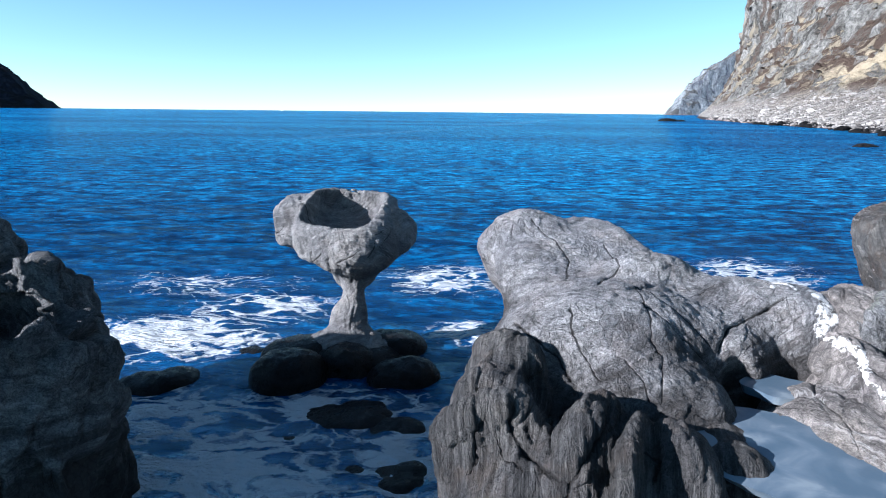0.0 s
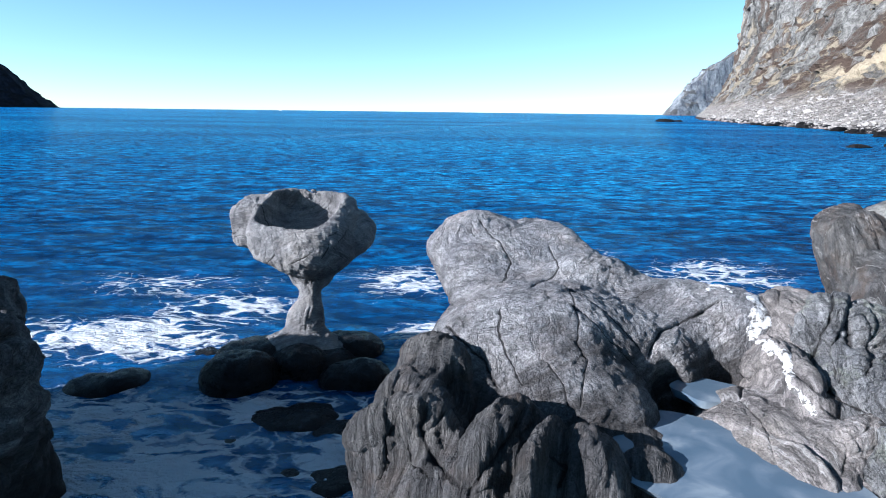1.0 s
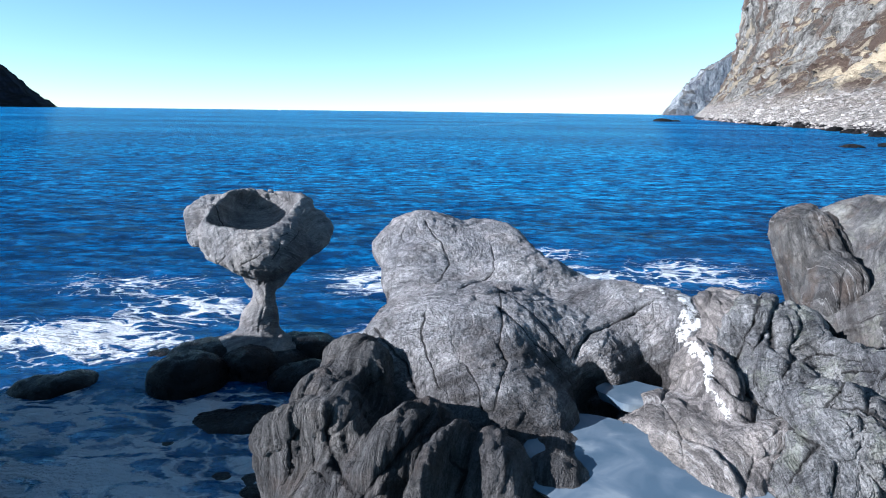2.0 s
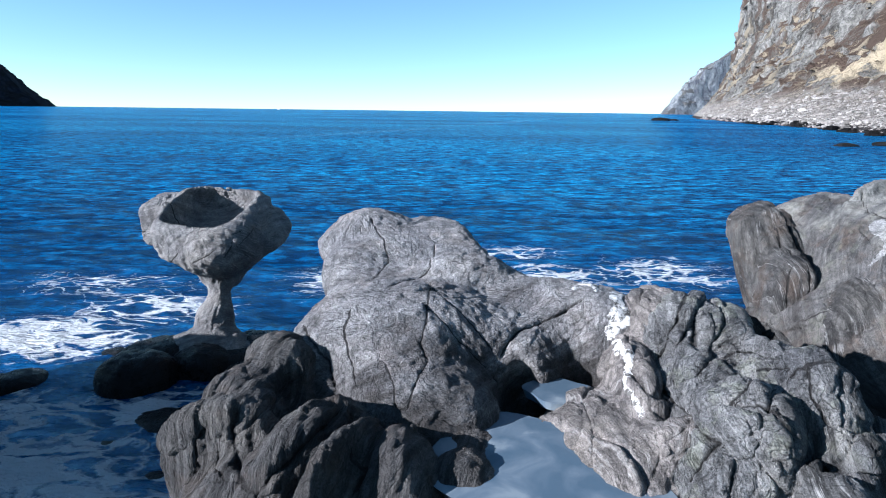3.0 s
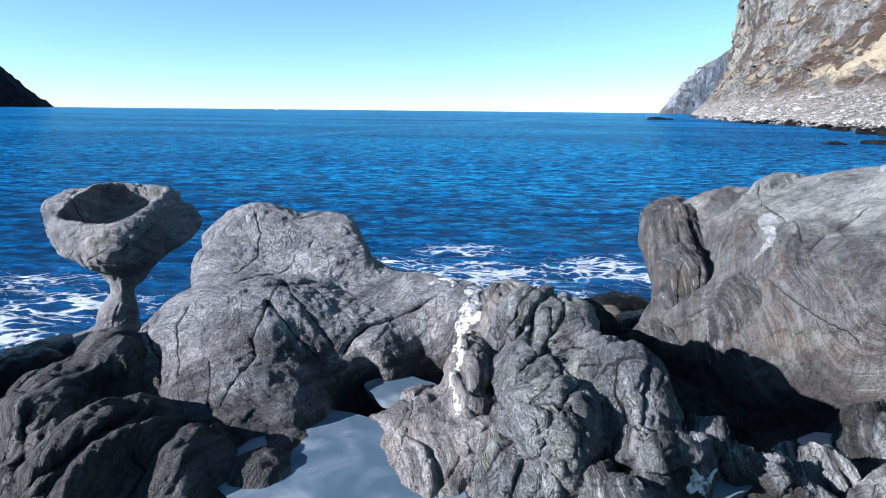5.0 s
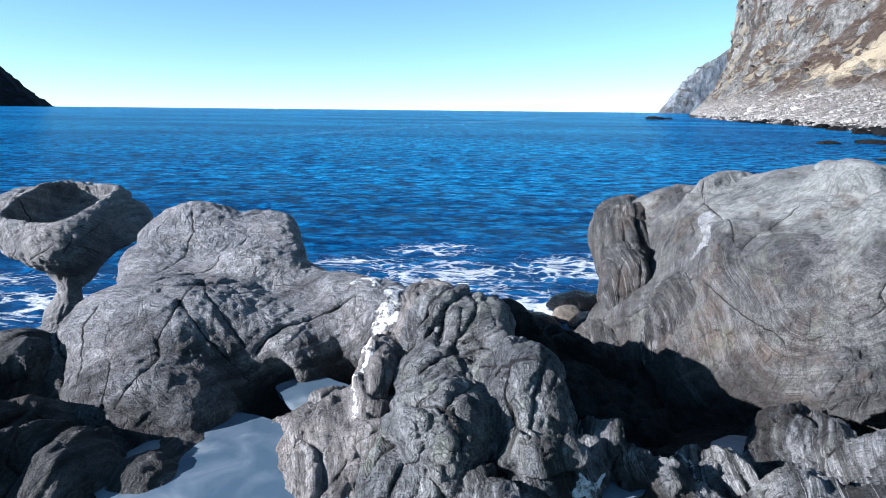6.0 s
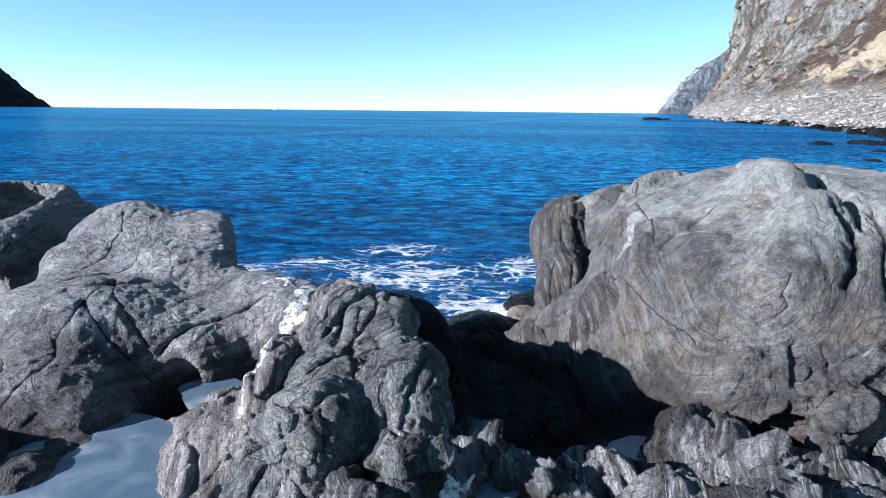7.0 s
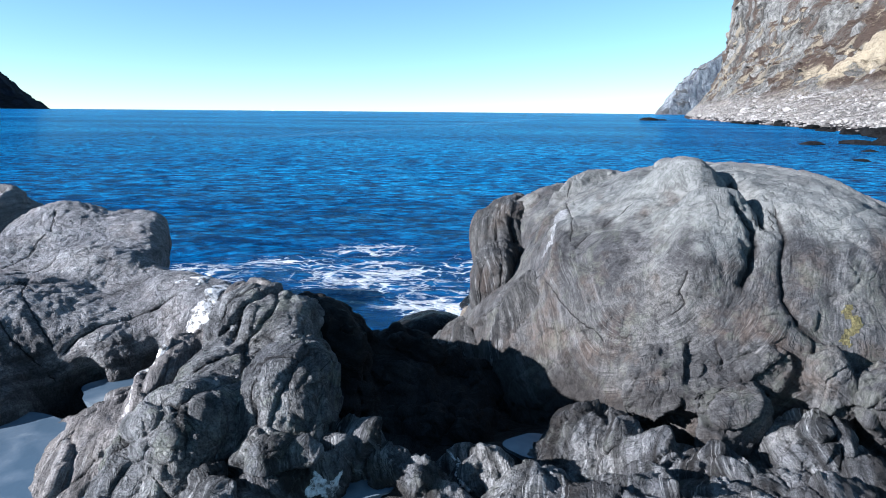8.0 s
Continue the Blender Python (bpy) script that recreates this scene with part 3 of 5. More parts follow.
def pool_mat():
    m, nt, bsdf = material("milky_pool_water")
    geo = nt.nodes.new("ShaderNodeNewGeometry").outputs["Position"]
    a = noise_tex(nt, geo, 2.2, 4, 0.5, 0.6)
    nt.links.new(ramp(nt, a, [(0.38, (0.06, 0.09, 0.12)), (0.52, (0.095, 0.125, 0.155)), (0.64, (0.16, 0.19, 0.21))]), bsdf.inputs["Base Color"])
    bsdf.inputs["Roughness"].default_value = 0.3
    bsdf.inputs["IOR"].default_value = 1.33
    bp = node(nt, "ShaderNodeBump", Strength=0.15, Distance=0.02)
    nt.links.new(noise_tex(nt, geo, 7, 3, 0.5), bp.inputs["Height"])
    nt.links.new(bp.outputs[0], bsdf.inputs["Normal"])
    return m


M_POOL = pool_mat()


def land_mat(name, rock_l, rock_d, grass, shrub, haze=(0, 0, 0), grass_amount=0.5, shore=True):
    """Cliff and hillside: bare rock on steep ground, dry grass and heather on gentler ground."""
    m, nt, bsdf = material(name)
    link = nt.links.new
    g = nt.nodes.new("ShaderNodeNewGeometry")
    geo = g.outputs["Position"]
    sep = nt.nodes.new("ShaderNodeSeparateXYZ")
    link(g.outputs["Normal"], sep.inputs[0])
    st = nt.nodes.new("ShaderNodeMapping")
    st.inputs["Scale"].default_value = (1, 1, 0.35)
    link(geo, st.inputs["Vector"])
    n1 = noise_tex(nt, st.outputs[0], 0.06, 9, 0.68)
    n2 = noise_tex(nt, geo, 0.35, 7, 0.68)
    n3 = noise_tex(nt, geo, 0.018, 6, 0.6)
    fall = nt.nodes.new("ShaderNodeMapping")
    fall.inputs["Scale"].default_value = (0.22, 1.0, 0.3)
    link(geo, fall.inputs["Vector"])
    gullies = noise_tex(nt, fall.outputs[0], 0.03, 7, 0.62)
    rockc = ramp(nt, n1, [(0.40, rock_d), (0.50, rock_l), (0.62, tuple(c * 1.5 for c in rock_l))])
    rockc = mix(nt, 0.7, rockc, ramp(nt, n2, [(0.40, (0.35, 0.35, 0.35)), (0.52, (1, 1, 1)), (0.62, (1.4, 1.4, 1.4))]), 'MULTIPLY')
    flatness = maths(nt, 'ADD', sep.outputs["Z"], maths(nt, 'MULTIPLY', maths(nt, 'SUBTRACT', n2, 0.5), 0.4))
    gm = ramp(nt, maths(nt, 'ADD', flatness, maths(nt, 'MULTIPLY', maths(nt, 'SUBTRACT', n3, 0.5), 3.6)),
              [(0.86 - 0.35 * grass_amount, (0, 0, 0)), (0.97 - 0.35 * grass_amount, (1, 1, 1))])
    vor = node(nt, "ShaderNodeTexVoronoi", Scale=0.28)
    link(geo, vor.inputs["Vector"])
    stones = ramp(nt, vor.outputs["Distance"], [(0.25, (1.1, 1.1, 1.1)), (0.8, (0.5, 0.5, 0.5))])
    veg = mix(nt, ramp(nt, n1, [(0.44, (0, 0, 0)), (0.50, (1, 1, 1))]), grass, shrub)
    col = mix(nt, gm, rockc, veg)
    if shore:
        # heather down the gullies, and one meadow of dead grass
        col = mix(nt, maths(nt, 'MULTIPLY', ramp(nt, gullies, [(0.52, (0, 0, 0)), (0.57, (1, 1, 1))]), ramp(nt, n2, [(0.40, (0.25, 0.25, 0.25)), (0.52, (1, 1, 1))])), col, shrub)
        col = mix(nt, maths(nt, 'MULTIPLY', ramp(nt, gullies, [(0.38, (1, 1, 1)), (0.43, (0, 0, 0))]), 0.7), col, grass)
        off = nt.nodes.new("ShaderNodeVectorMath")
        off.operation = 'SUBTRACT'
        link(geo, off.inputs[0])
        off.inputs[1].default_value = (258, 366, 40)
        sc = nt.nodes.new("ShaderNodeVectorMath")
        sc.operation = 'MULTIPLY'
        link(off.outputs[0], sc.inputs[0])
        sc.inputs[1].default_value = (1 / 36, 1 / 40, 0)
        ln = nt.nodes.new("ShaderNodeVectorMath")
        ln.operation = 'LENGTH'
        link(sc.outputs[0], ln.inputs[0])
        edge = maths(nt, 'ADD', ln.outputs["Value"], maths(nt, 'MULTIPLY', maths(nt, 'SUBTRACT', n1, 0.5), 2.2))
        meadow = ramp(nt, edge, [(0.80, (1, 1, 1)), (0.95, (0, 0, 0))])
    if shore:
        sz = nt.nodes.new("ShaderNodeSeparateXYZ")
        link(geo, sz.inputs[0])
        zz = maths(nt, 'ADD', sz.outputs["Z"], maths(nt, 'MULTIPLY', maths(nt, 'SUBTRACT', n2, 0.5), 9.0))
        pale = ramp(nt, maths(nt, 'DIVIDE', zz, 22.0), [(0.0, (1, 1, 1)), (0.55, (0.7, 0.7, 0.7)), (1.0, (0, 0, 0))])
        col = mix(nt, pale, col, mix(nt, ramp(nt, n2, [(0.44, (0, 0, 0)), (0.54, (1, 1, 1))]), (0.22, 0.198, 0.172), (0.40, 0.365, 0.325)))
        col = mix(nt, maths(nt, 'MULTIPLY', pale, 0.9), col, mix(nt, 1.0, col, stones, 'MULTIPLY'))
        col = mix(nt, maths(nt, 'MULTIPLY', meadow, 0.92), col, mix(nt, n2, (0.34, 0.275, 0.18), (0.42, 0.35, 0.24)))
        wet = ramp(nt, maths(nt, 'DIVIDE', maths(nt, 'ADD', sz.outputs["Z"], maths(nt, 'MULTIPLY', n2, 1.5)), 5.0), [(0.5, (1, 1, 1)), (0.62, (0, 0, 0))])
        col = mix(nt, wet, col, (0.035, 0.03, 0.028))
    link(col, bsdf.inputs["Base Color"])
    bsdf.inputs["Roughness"].default_value = 0.9
    bsdf.inputs["Specular IOR Level"].default_value = 0.1
    bp = node(nt, "ShaderNodeBump", Strength=1.0, Distance=4.0)
    link(maths(nt, 'ADD', n2, maths(nt, 'MULTIPLY', n1, 2.0)), bp.inputs["Height"])
    link(bp.outputs[0], bsdf.inputs["Normal"])
    return m


M_CLIFF = land_mat("cliff_land", (0.150, 0.143, 0.128), (0.055, 0.050, 0.043), (0.24, 0.20, 0.14), (0.070, 0.049, 0.036), grass_amount=0.5)
# distance haze mixed into the blue-grey land colours
M_FAR = land_mat("far_headland", (0.15, 0.16, 0.165), (0.08, 0.085, 0.10), (0.11, 0.105, 0.095), (0.06, 0.06, 0.06), shore=False, grass_amount=0.3)
# the hill's shade and blue haze are put into these near-black colours
M_ISLE = land_mat("shade_dark_hill", (0.016, 0.016, 0.022), (0.009, 0.009, 0.015), (0.015, 0.013, 0.015), (0.009, 0.008, 0.009), shore=False)

# ---- sea ----
SEA = 0.05
FOAM = [((-5.4, 11.2), (2.4, 1.6), 1.08), ((-4.2, 13.2), (2.4, 1.6), 0.88), ((-7.5, 11.2), (2.4, 1.3), 0.92), ((-6.5, 15.2), (4.0, 2.0), 0.66),
        ((0.3, 11.6), (0.9, 1.0), 0.98), ((0.0, 15.8), (2.8, 2.4), 0.80), ((-4.3, 8.0), (2.8, 1.6), 0.94), ((-2.8, 6.6), (2.4, 1.8), 0.97),
        ((-0.6, 7.0), (1.0, 2.2), 1.02), ((-1.8, 8.4), (1.6, 0.9), 0.98), ((5.2, 16.0), (3.2, 2.6), 0.82), ((7.0, 13.6), (1.8, 1.6), 0.92),
        ((8.8, 17.0), (2.8, 2.6), 0.80), ((4.8, 19.4), (2.6, 1.6), 0.74), ((2.4, 17.4), (2.4, 1.8), 0.70), ((6.2, 10.8), (1.2, 1.6), 0.85)]


def sea_sheet():
    r = np.concatenate([[0.02, 0.8, 1.7], 2.6 * np.cumprod(np.full(690, 1.011))])
    r = np.append(r, 4950.0) if r[-1] < 4950 else r
    fine = np.radians(np.linspace(-58, 58, 430))
    rest = np.radians(np.linspace(58, 302, 60))[1:-1]
    a = np.concatenate([fine, rest])
    rr, aa = np.meshgrid(r, a, indexing="ij")
    x, y = 2.6 + rr * np.sin(aa), -2.0 + rr * np.cos(aa)
    p = np.stack([x.ravel(), y.ravel(), 0 * x.ravel()], 1)
    far = rr.ravel()
    q = p + 0.35 * np.stack([perlin(p * 0.5 + 3), perlin(p * 0.5 + 8), 0 * far], 1)
    z = 0.10 * fbm(q * (0.10, 0.30, 0) + 4, 2) * np.clip(1.6 - far / 90, 0, 1)
    z += 0.055 * ridged(q * (0.24, 0.62, 0) + 9, 2) * np.clip(1.5 - far / 50, 0, 1)
    z += 0.026 * ridged(q * (0.65, 1.45, 0) + 2, 2) * np.clip(1.5 - far / 26, 0, 1)
    foam = np.zeros(len(p))
    for (cx, cy), (rx, ry), amp in FOAM:
        foam = np.maximum(foam, amp * np.exp(-((p[:, 0] - cx) / rx) ** 2 - ((p[:, 1] - cy) / ry) ** 2))
    z += 0.05 * foam * fbm(p * (1.7, 2.2, 0), 3)
    verts = np.stack([p[:, 0], p[:, 1], SEA + z], 1)
    n, m = rr.shape
    i = np.arange(n - 1)[:, None] * m + np.arange(m)[None]
    j = np.arange(n - 1)[:, None] * m + (np.arange(m)[None] + 1) % m
    quads = np.stack([i, j, j + m, i + m], -1).reshape(-1, 4)[:, ::-1]
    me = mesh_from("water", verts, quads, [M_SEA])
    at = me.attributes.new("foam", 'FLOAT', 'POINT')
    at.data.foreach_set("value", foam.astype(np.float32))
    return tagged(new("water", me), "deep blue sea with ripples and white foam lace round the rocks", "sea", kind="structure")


sea_sheet()


# ---- distant land ----
LOFTED = {}


def loft(name, stations, mat, rows, cols, jag, label, category, seed=0.0, size=60.0):
    """A shore that is lofted inland. stations: (shore x, y), inland direction, profile of (distance, height)."""
    s = np.linspace(0, len(stations) - 1, rows)
    i = np.minimum(s.astype(int), len(stations) - 2)
    w = (s - i)[:, None]
    w = w * w * (3 - 2 * w)
    sh = np.array([a[0] for a in stations], float)
    inl = np.array([unit(a[1]) for a in stations], float)
    dist = np.array([[q[0] for q in a[2]] for a in stations], float)
    high = np.array([[q[1] for q in a[2]] for a in stations], float)
    lerp = lambda v: v[i] * (1 - w) + v[i + 1] * w
    sh, inl, dist, high = lerp(sh), lerp(inl), lerp(dist), lerp(high)
    t = np.linspace(0, dist.shape[1] - 1, cols)
    k = np.minimum(t.astype(int), dist.shape[1] - 2)
    v = t - k
    d = dist[:, k] * (1 - v) + dist[:, k + 1] * v
    h = high[:, k] * (1 - v) + high[:, k + 1] * v
    x = sh[:, :1] + inl[:, :1] * d
    y = sh[:, 1:] + inl[:, 1:] * d
    p = np.stack([x, y, h], -1).reshape(-1, 3)
    amp = np.where(h < -2, 0, np.clip(h / 25, 0.03, 1)).reshape(-1)
    off = jag * amp * (ridged(p / size + seed, 4) + 0.5 * fbm(p / (size * 0.3) + seed, 4))
    push = jag * amp * fbm(p / (size * 0.45) + 40 + seed, 4)
    p[:, 2] += off * 0.8
    p[:, :2] += push[:, None] * np.repeat(inl, cols, 0)
    p[:, 2] += np.where(h.reshape(-1) <= 0, -3, 0)
    LOFTED[name] = p.copy()
    q = np.arange(rows - 1)[:, None] * cols + np.arange(cols - 1)[None]
    quads = np.stack([q, q + 1, q + cols + 1, q + cols], -1).reshape(-1, 4)
    return tagged(new(name, mesh_from(name, p, quads, [mat])), label, category, kind="structure")


loft("headland", [
    ((52, 40), (1, 0.1), ((0, -1), (10, 3), (45, 9), (110, 32), (220, 105), (330, 200), (420, 300))),
    ((80, 95), (1, 0.15), ((0, -1), (10, 3), (50, 9), (110, 28), (220, 95), (330, 200), (420, 300))),
    ((106, 150), (1, 0.25), ((0, -1), (12, 3), (55, 10), (115, 26), (220, 86), (330, 190), (420, 300))),
    ((130, 215), (1, 0.3), ((0, -1), (12, 3), (50, 11), (105, 27), (205, 88), (315, 205), (420, 320))),
    ((152, 310), (1, 0.2), ((0, -1), (12, 3), (50, 12), (102, 33), (185, 95), (265, 215), (360, 340))),
    ((226, 560), (1, 0.0), ((0, -1), (10, 4), (45, 18), (90, 48), (135, 110), (160, 240), (260, 380))),
    ((349, 880), (1, -0.1), ((0, -1), (10, 6), (34, 26), (52, 62), (62, 105), (70, 260), (230, 400))),
    ((413, 980), (1, 0.2), ((0, -1), (8, 6), (26, 30), (34, 70), (40, 110), (46, 270), (230, 420))),
    ((640, 1100), (0.4, -1), ((0, -1), (10, 6), (40, 30), (60, 70), (70, 130), (80, 270), (120, 420))),
], M_CLIFF, 480, 220, 8.0, "steep grey cliff above a slope of dry grass, heather and pale scree", "headland", size=38)
loft("far_headland", [
    ((815, 2380), (1, 0.3), ((0, -9), (30, -9), (90, -9), (170, -9), (265, -9), (420, -9))),
    ((842, 2430), (1, 0.3), ((0, -1), (30, 8), (90, 30), (170, 60), (265, 90), (420, 140))),
    ((872, 2480), (1, 0.25), ((0, -1), (30, 22), (90, 88), (170, 155), (265, 210), (420, 290))),
    ((930, 2700), (1, 0.2), ((0, -1), (30, 22), (90, 92), (170, 165), (265, 225), (420, 310))),
    ((1100, 3000), (1, 0.0), ((0, -1), (30, 22), (90, 92), (170, 165), (265, 225), (420, 310))),
], M_FAR, 150, 90, 16.0, "hazy blue-grey rocky headland in the distance", "headland", seed=3.0, size=130)
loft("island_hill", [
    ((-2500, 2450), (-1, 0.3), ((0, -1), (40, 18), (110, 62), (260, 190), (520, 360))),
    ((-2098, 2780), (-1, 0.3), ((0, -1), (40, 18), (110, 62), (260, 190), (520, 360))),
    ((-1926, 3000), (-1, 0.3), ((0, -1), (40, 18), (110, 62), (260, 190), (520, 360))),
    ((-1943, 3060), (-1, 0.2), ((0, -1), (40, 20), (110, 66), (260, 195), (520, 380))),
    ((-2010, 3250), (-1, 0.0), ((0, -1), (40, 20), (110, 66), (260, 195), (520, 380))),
], M_ISLE, 110, 70, 9.0, "hillside coloured dark for its shade, dropping into the sea", "island", seed=8.0, size=120)

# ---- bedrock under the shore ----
rock("foreshore", M_GULLY_SHADE, [((7.85, 5.40, 0.95), (0.80, 0.55, 0.44), (0, 0, 0), 2.6), ((6.32, 4.62, 1.10), (0.50, 0.36, 0.46), (0, 0, 0), 2.6), ((6.6, 4.6, 0.25), (5.4, 2.6, 0.85), (0, 0, 0), 3.0), ((7.0, 2.0, 0.2), (9.0, 2.6, 1.0), (0, 0, 0), 3.5)],
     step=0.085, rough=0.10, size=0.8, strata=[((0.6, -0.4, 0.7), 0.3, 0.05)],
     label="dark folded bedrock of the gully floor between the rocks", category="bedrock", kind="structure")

# ---- the mushroom rock ----
rock("mushroom_rock", M_STONE, [
    ((-2.70, 11.63, 2.44), (0.64, 0.56, 0.46), (8, 2, -8), 4.5),
    ((-1.92, 11.29, 2.43), (0.91, 1.02, 0.46), (18, 6, -4), 4.0),
    ((-1.33, 11.41, 2.36), (0.76, 0.92, 0.20), (19, 16, 1), 2.2),
    ((-1.70, 10.88, 2.07), (0.78, 0.74, 0.53), (-1, -1, 0), 2.0),
    ((-1.76, 10.98, 1.59), (0.40, 0.27, 0.37), (0, 0, 0), 2.0),
    ((-1.75, 10.78, 1.15), (0.17, 0.15, 0.90), (0, -1, 0), 2.0),
    ((-1.84, 10.72, 0.63), (0.36, 0.31, 0.49), (0, -2, 0), 2.0),
    ((-1.84, 10.41, 0.23), (0.81, 0.63, 0.37), (-1, 2, 1), 2.0),
], step=0.02, k=0.20, carve=[((-1.98, 11.22, 2.86), (0.70, 0.86, 0.70), (23, 4, -6), 4.0)], rough=0.025, size=0.5, wrinkle=0.013,
    strata=[((-0.5, -0.2, 0.85), 0.30, 0.016), ((0.95, 0.2, 0.2), 0.17, 0.014)], blocks=[((0.3, 0.3, 0.8), 0.3, 0.009, 0.010, 0.008)],
    fissures=[
        (((-2.73, 11.16, 2.9), (-2.67, 11.33, 2.42), (-2.47, 11.14, 2.11)), 0.025, 0.06),
        (((-3.1, 11.24, 2.43), (-3.33, 11.5, 2.08)), 0.018, 0.05),
        (((-2.47, 11.14, 2.11), (-2.22, 10.37, 2.09), (-2.41, 10.49, 1.94)), 0.018, 0.05),
        (((-1.95, 10.18, 1.94), (-1.72, 10.08, 2.05), (-1.56, 10.07, 2.17)), 0.02, 0.05),
        (((-1.36, 10.1, 2.05), (-1.24, 10.17, 2.25), (-1.34, 10.44, 2.35), (-1.26, 10.51, 2.39)), 0.02, 0.05),
        (((-1.04, 10.17, 2.14), (-1.12, 10.2, 2.25), (-1.14, 10.55, 2.33), (-1.04, 10.72, 2.45)), 0.02, 0.05)],
    label="grey mushroom-shaped sea stack with a hollowed cap on a thin stem", category="rock stack")


def wet_boulder(c, r, turn=0.0, name="wet_boulder", mat=None, step=0.03, label="black wet boulder awash at the foot of the stack", group="wet boulders"):
    return rock(name, mat or M_WET, [(c, r, (0, 0, turn), 2.5), ((c[0] + 0.25 * r[0], c[1] + 0.1 * r[1], c[2] - 0.2 * r[2]), (r[0] * 0.8, r[1] * 0.9, r[2]), (0, 0, turn + 40), 2.3)],
                step=step, rough=0.10 * r[0], size=max(r[0], 0.2), fine=0.006, floor=min(-0.25, c[2] - 0.8 * r[2]) if c[2] < 0.6 else c[2] - 0.8 * r[2], label=label, category="boulder", group=group)


wet_boulder((-1.75, 10.25, -0.08), (1.25, 0.75, 0.48), 0, name="wet_shelf", label="black wet rock shelf carrying the stack's stem", group="")
wet_boulder((-2.65, 10.20, 0.06), (0.72, 0.58, 0.42), 10)
wet_boulder((-1.05, 10.70, 0.10), (0.62, 0.50, 0.36), -12)
wet_boulder((-2.70, 9.35, 0.05), (0.62, 0.50, 0.52), 5)
wet_boulder((-1.80, 9.80, 0.08), (0.55, 0.40, 0.44), -15)
wet_boulder((-0.75, 9.40, 0.00), (0.62, 0.42, 0.42), -8)
wet_boulder((-4.85, 9.20, -0.02), (0.72, 0.38, 0.24), 14)
wet_boulder((-1.55, 8.15, -0.16), (0.85, 0.60, 0.28), 20)
wet_boulder((-0.75, 7.75, -0.12), (0.50, 0.40, 0.26), 0)
wet_boulder((-2.20, 7.55, -0.22), (0.50, 0.35, 0.24), -20)
wet_boulder((-1.45, 6.65, -0.20), (0.70, 0.40, 0.26), 8)
wet_boulder((-0.55, 6.45, -0.12), (0.45, 0.50, 0.28), 8)
wet_boulder((-3.55, 6.45, -0.19), (0.65, 0.35, 0.24), -5)
wet_boulder((-3.75, 10.55, -0.05), (0.50, 0.30, 0.20), 15)
for c, r in (((6.75, 12.2, -0.02), (0.75, 0.55, 0.34)), ((8.25, 13.6, 0.0), (0.85, 0.55, 0.36)), ((8.3, 12.2, 0.0), (0.7, 0.5, 0.42)), ((6.2, 10.6, 0.05), (0.7, 0.5, 0.4))):
    wet_boulder(c, r, 12, label="black wet boulder in the surf behind the ledge")
wet_boulder((7.72, 12.75, 0.12), (0.30, 0.24, 0.22), 0, name="tan_stone", mat=M_TAN, label="dry sunlit tan stone among wet boulders", group="")

# ---- the whaleback outcrop ----
def crest_quartz(v):
    return (np.hypot((v[:, 0] - 4.15) / 0.26, (v[:, 1] - 7.0) / 0.30) + 0.8 * perlin(v * 5) + 0.5 * perlin(v * 14) < 0.75) & (v[:, 2] > 2.3)


VEIN = [(4.48, 6.77, 2.48), (4.36, 6.44, 2.32), (4.29, 6.34, 2.14), (4.28, 5.64, 2.2), (4.21, 5.37, 2.05), (4.25, 5.11, 1.94), (4.27, 4.99, 1.86)]
VEIN_TOP = [(4.58, 6.46, 2.44), (4.44, 6.39, 2.3), (4.34, 6.33, 2.15)]


def quartz_band(v):
    wide = 0.055 + 0.13 * np.clip(v[:, 2] - 1.95, 0, 0.7) + 0.04 * perlin(v * 3.2 + 3) + 0.045 * perlin(v * 8)
    return np.minimum(to_line(v, VEIN), to_line(v, VEIN_TOP)) < wide


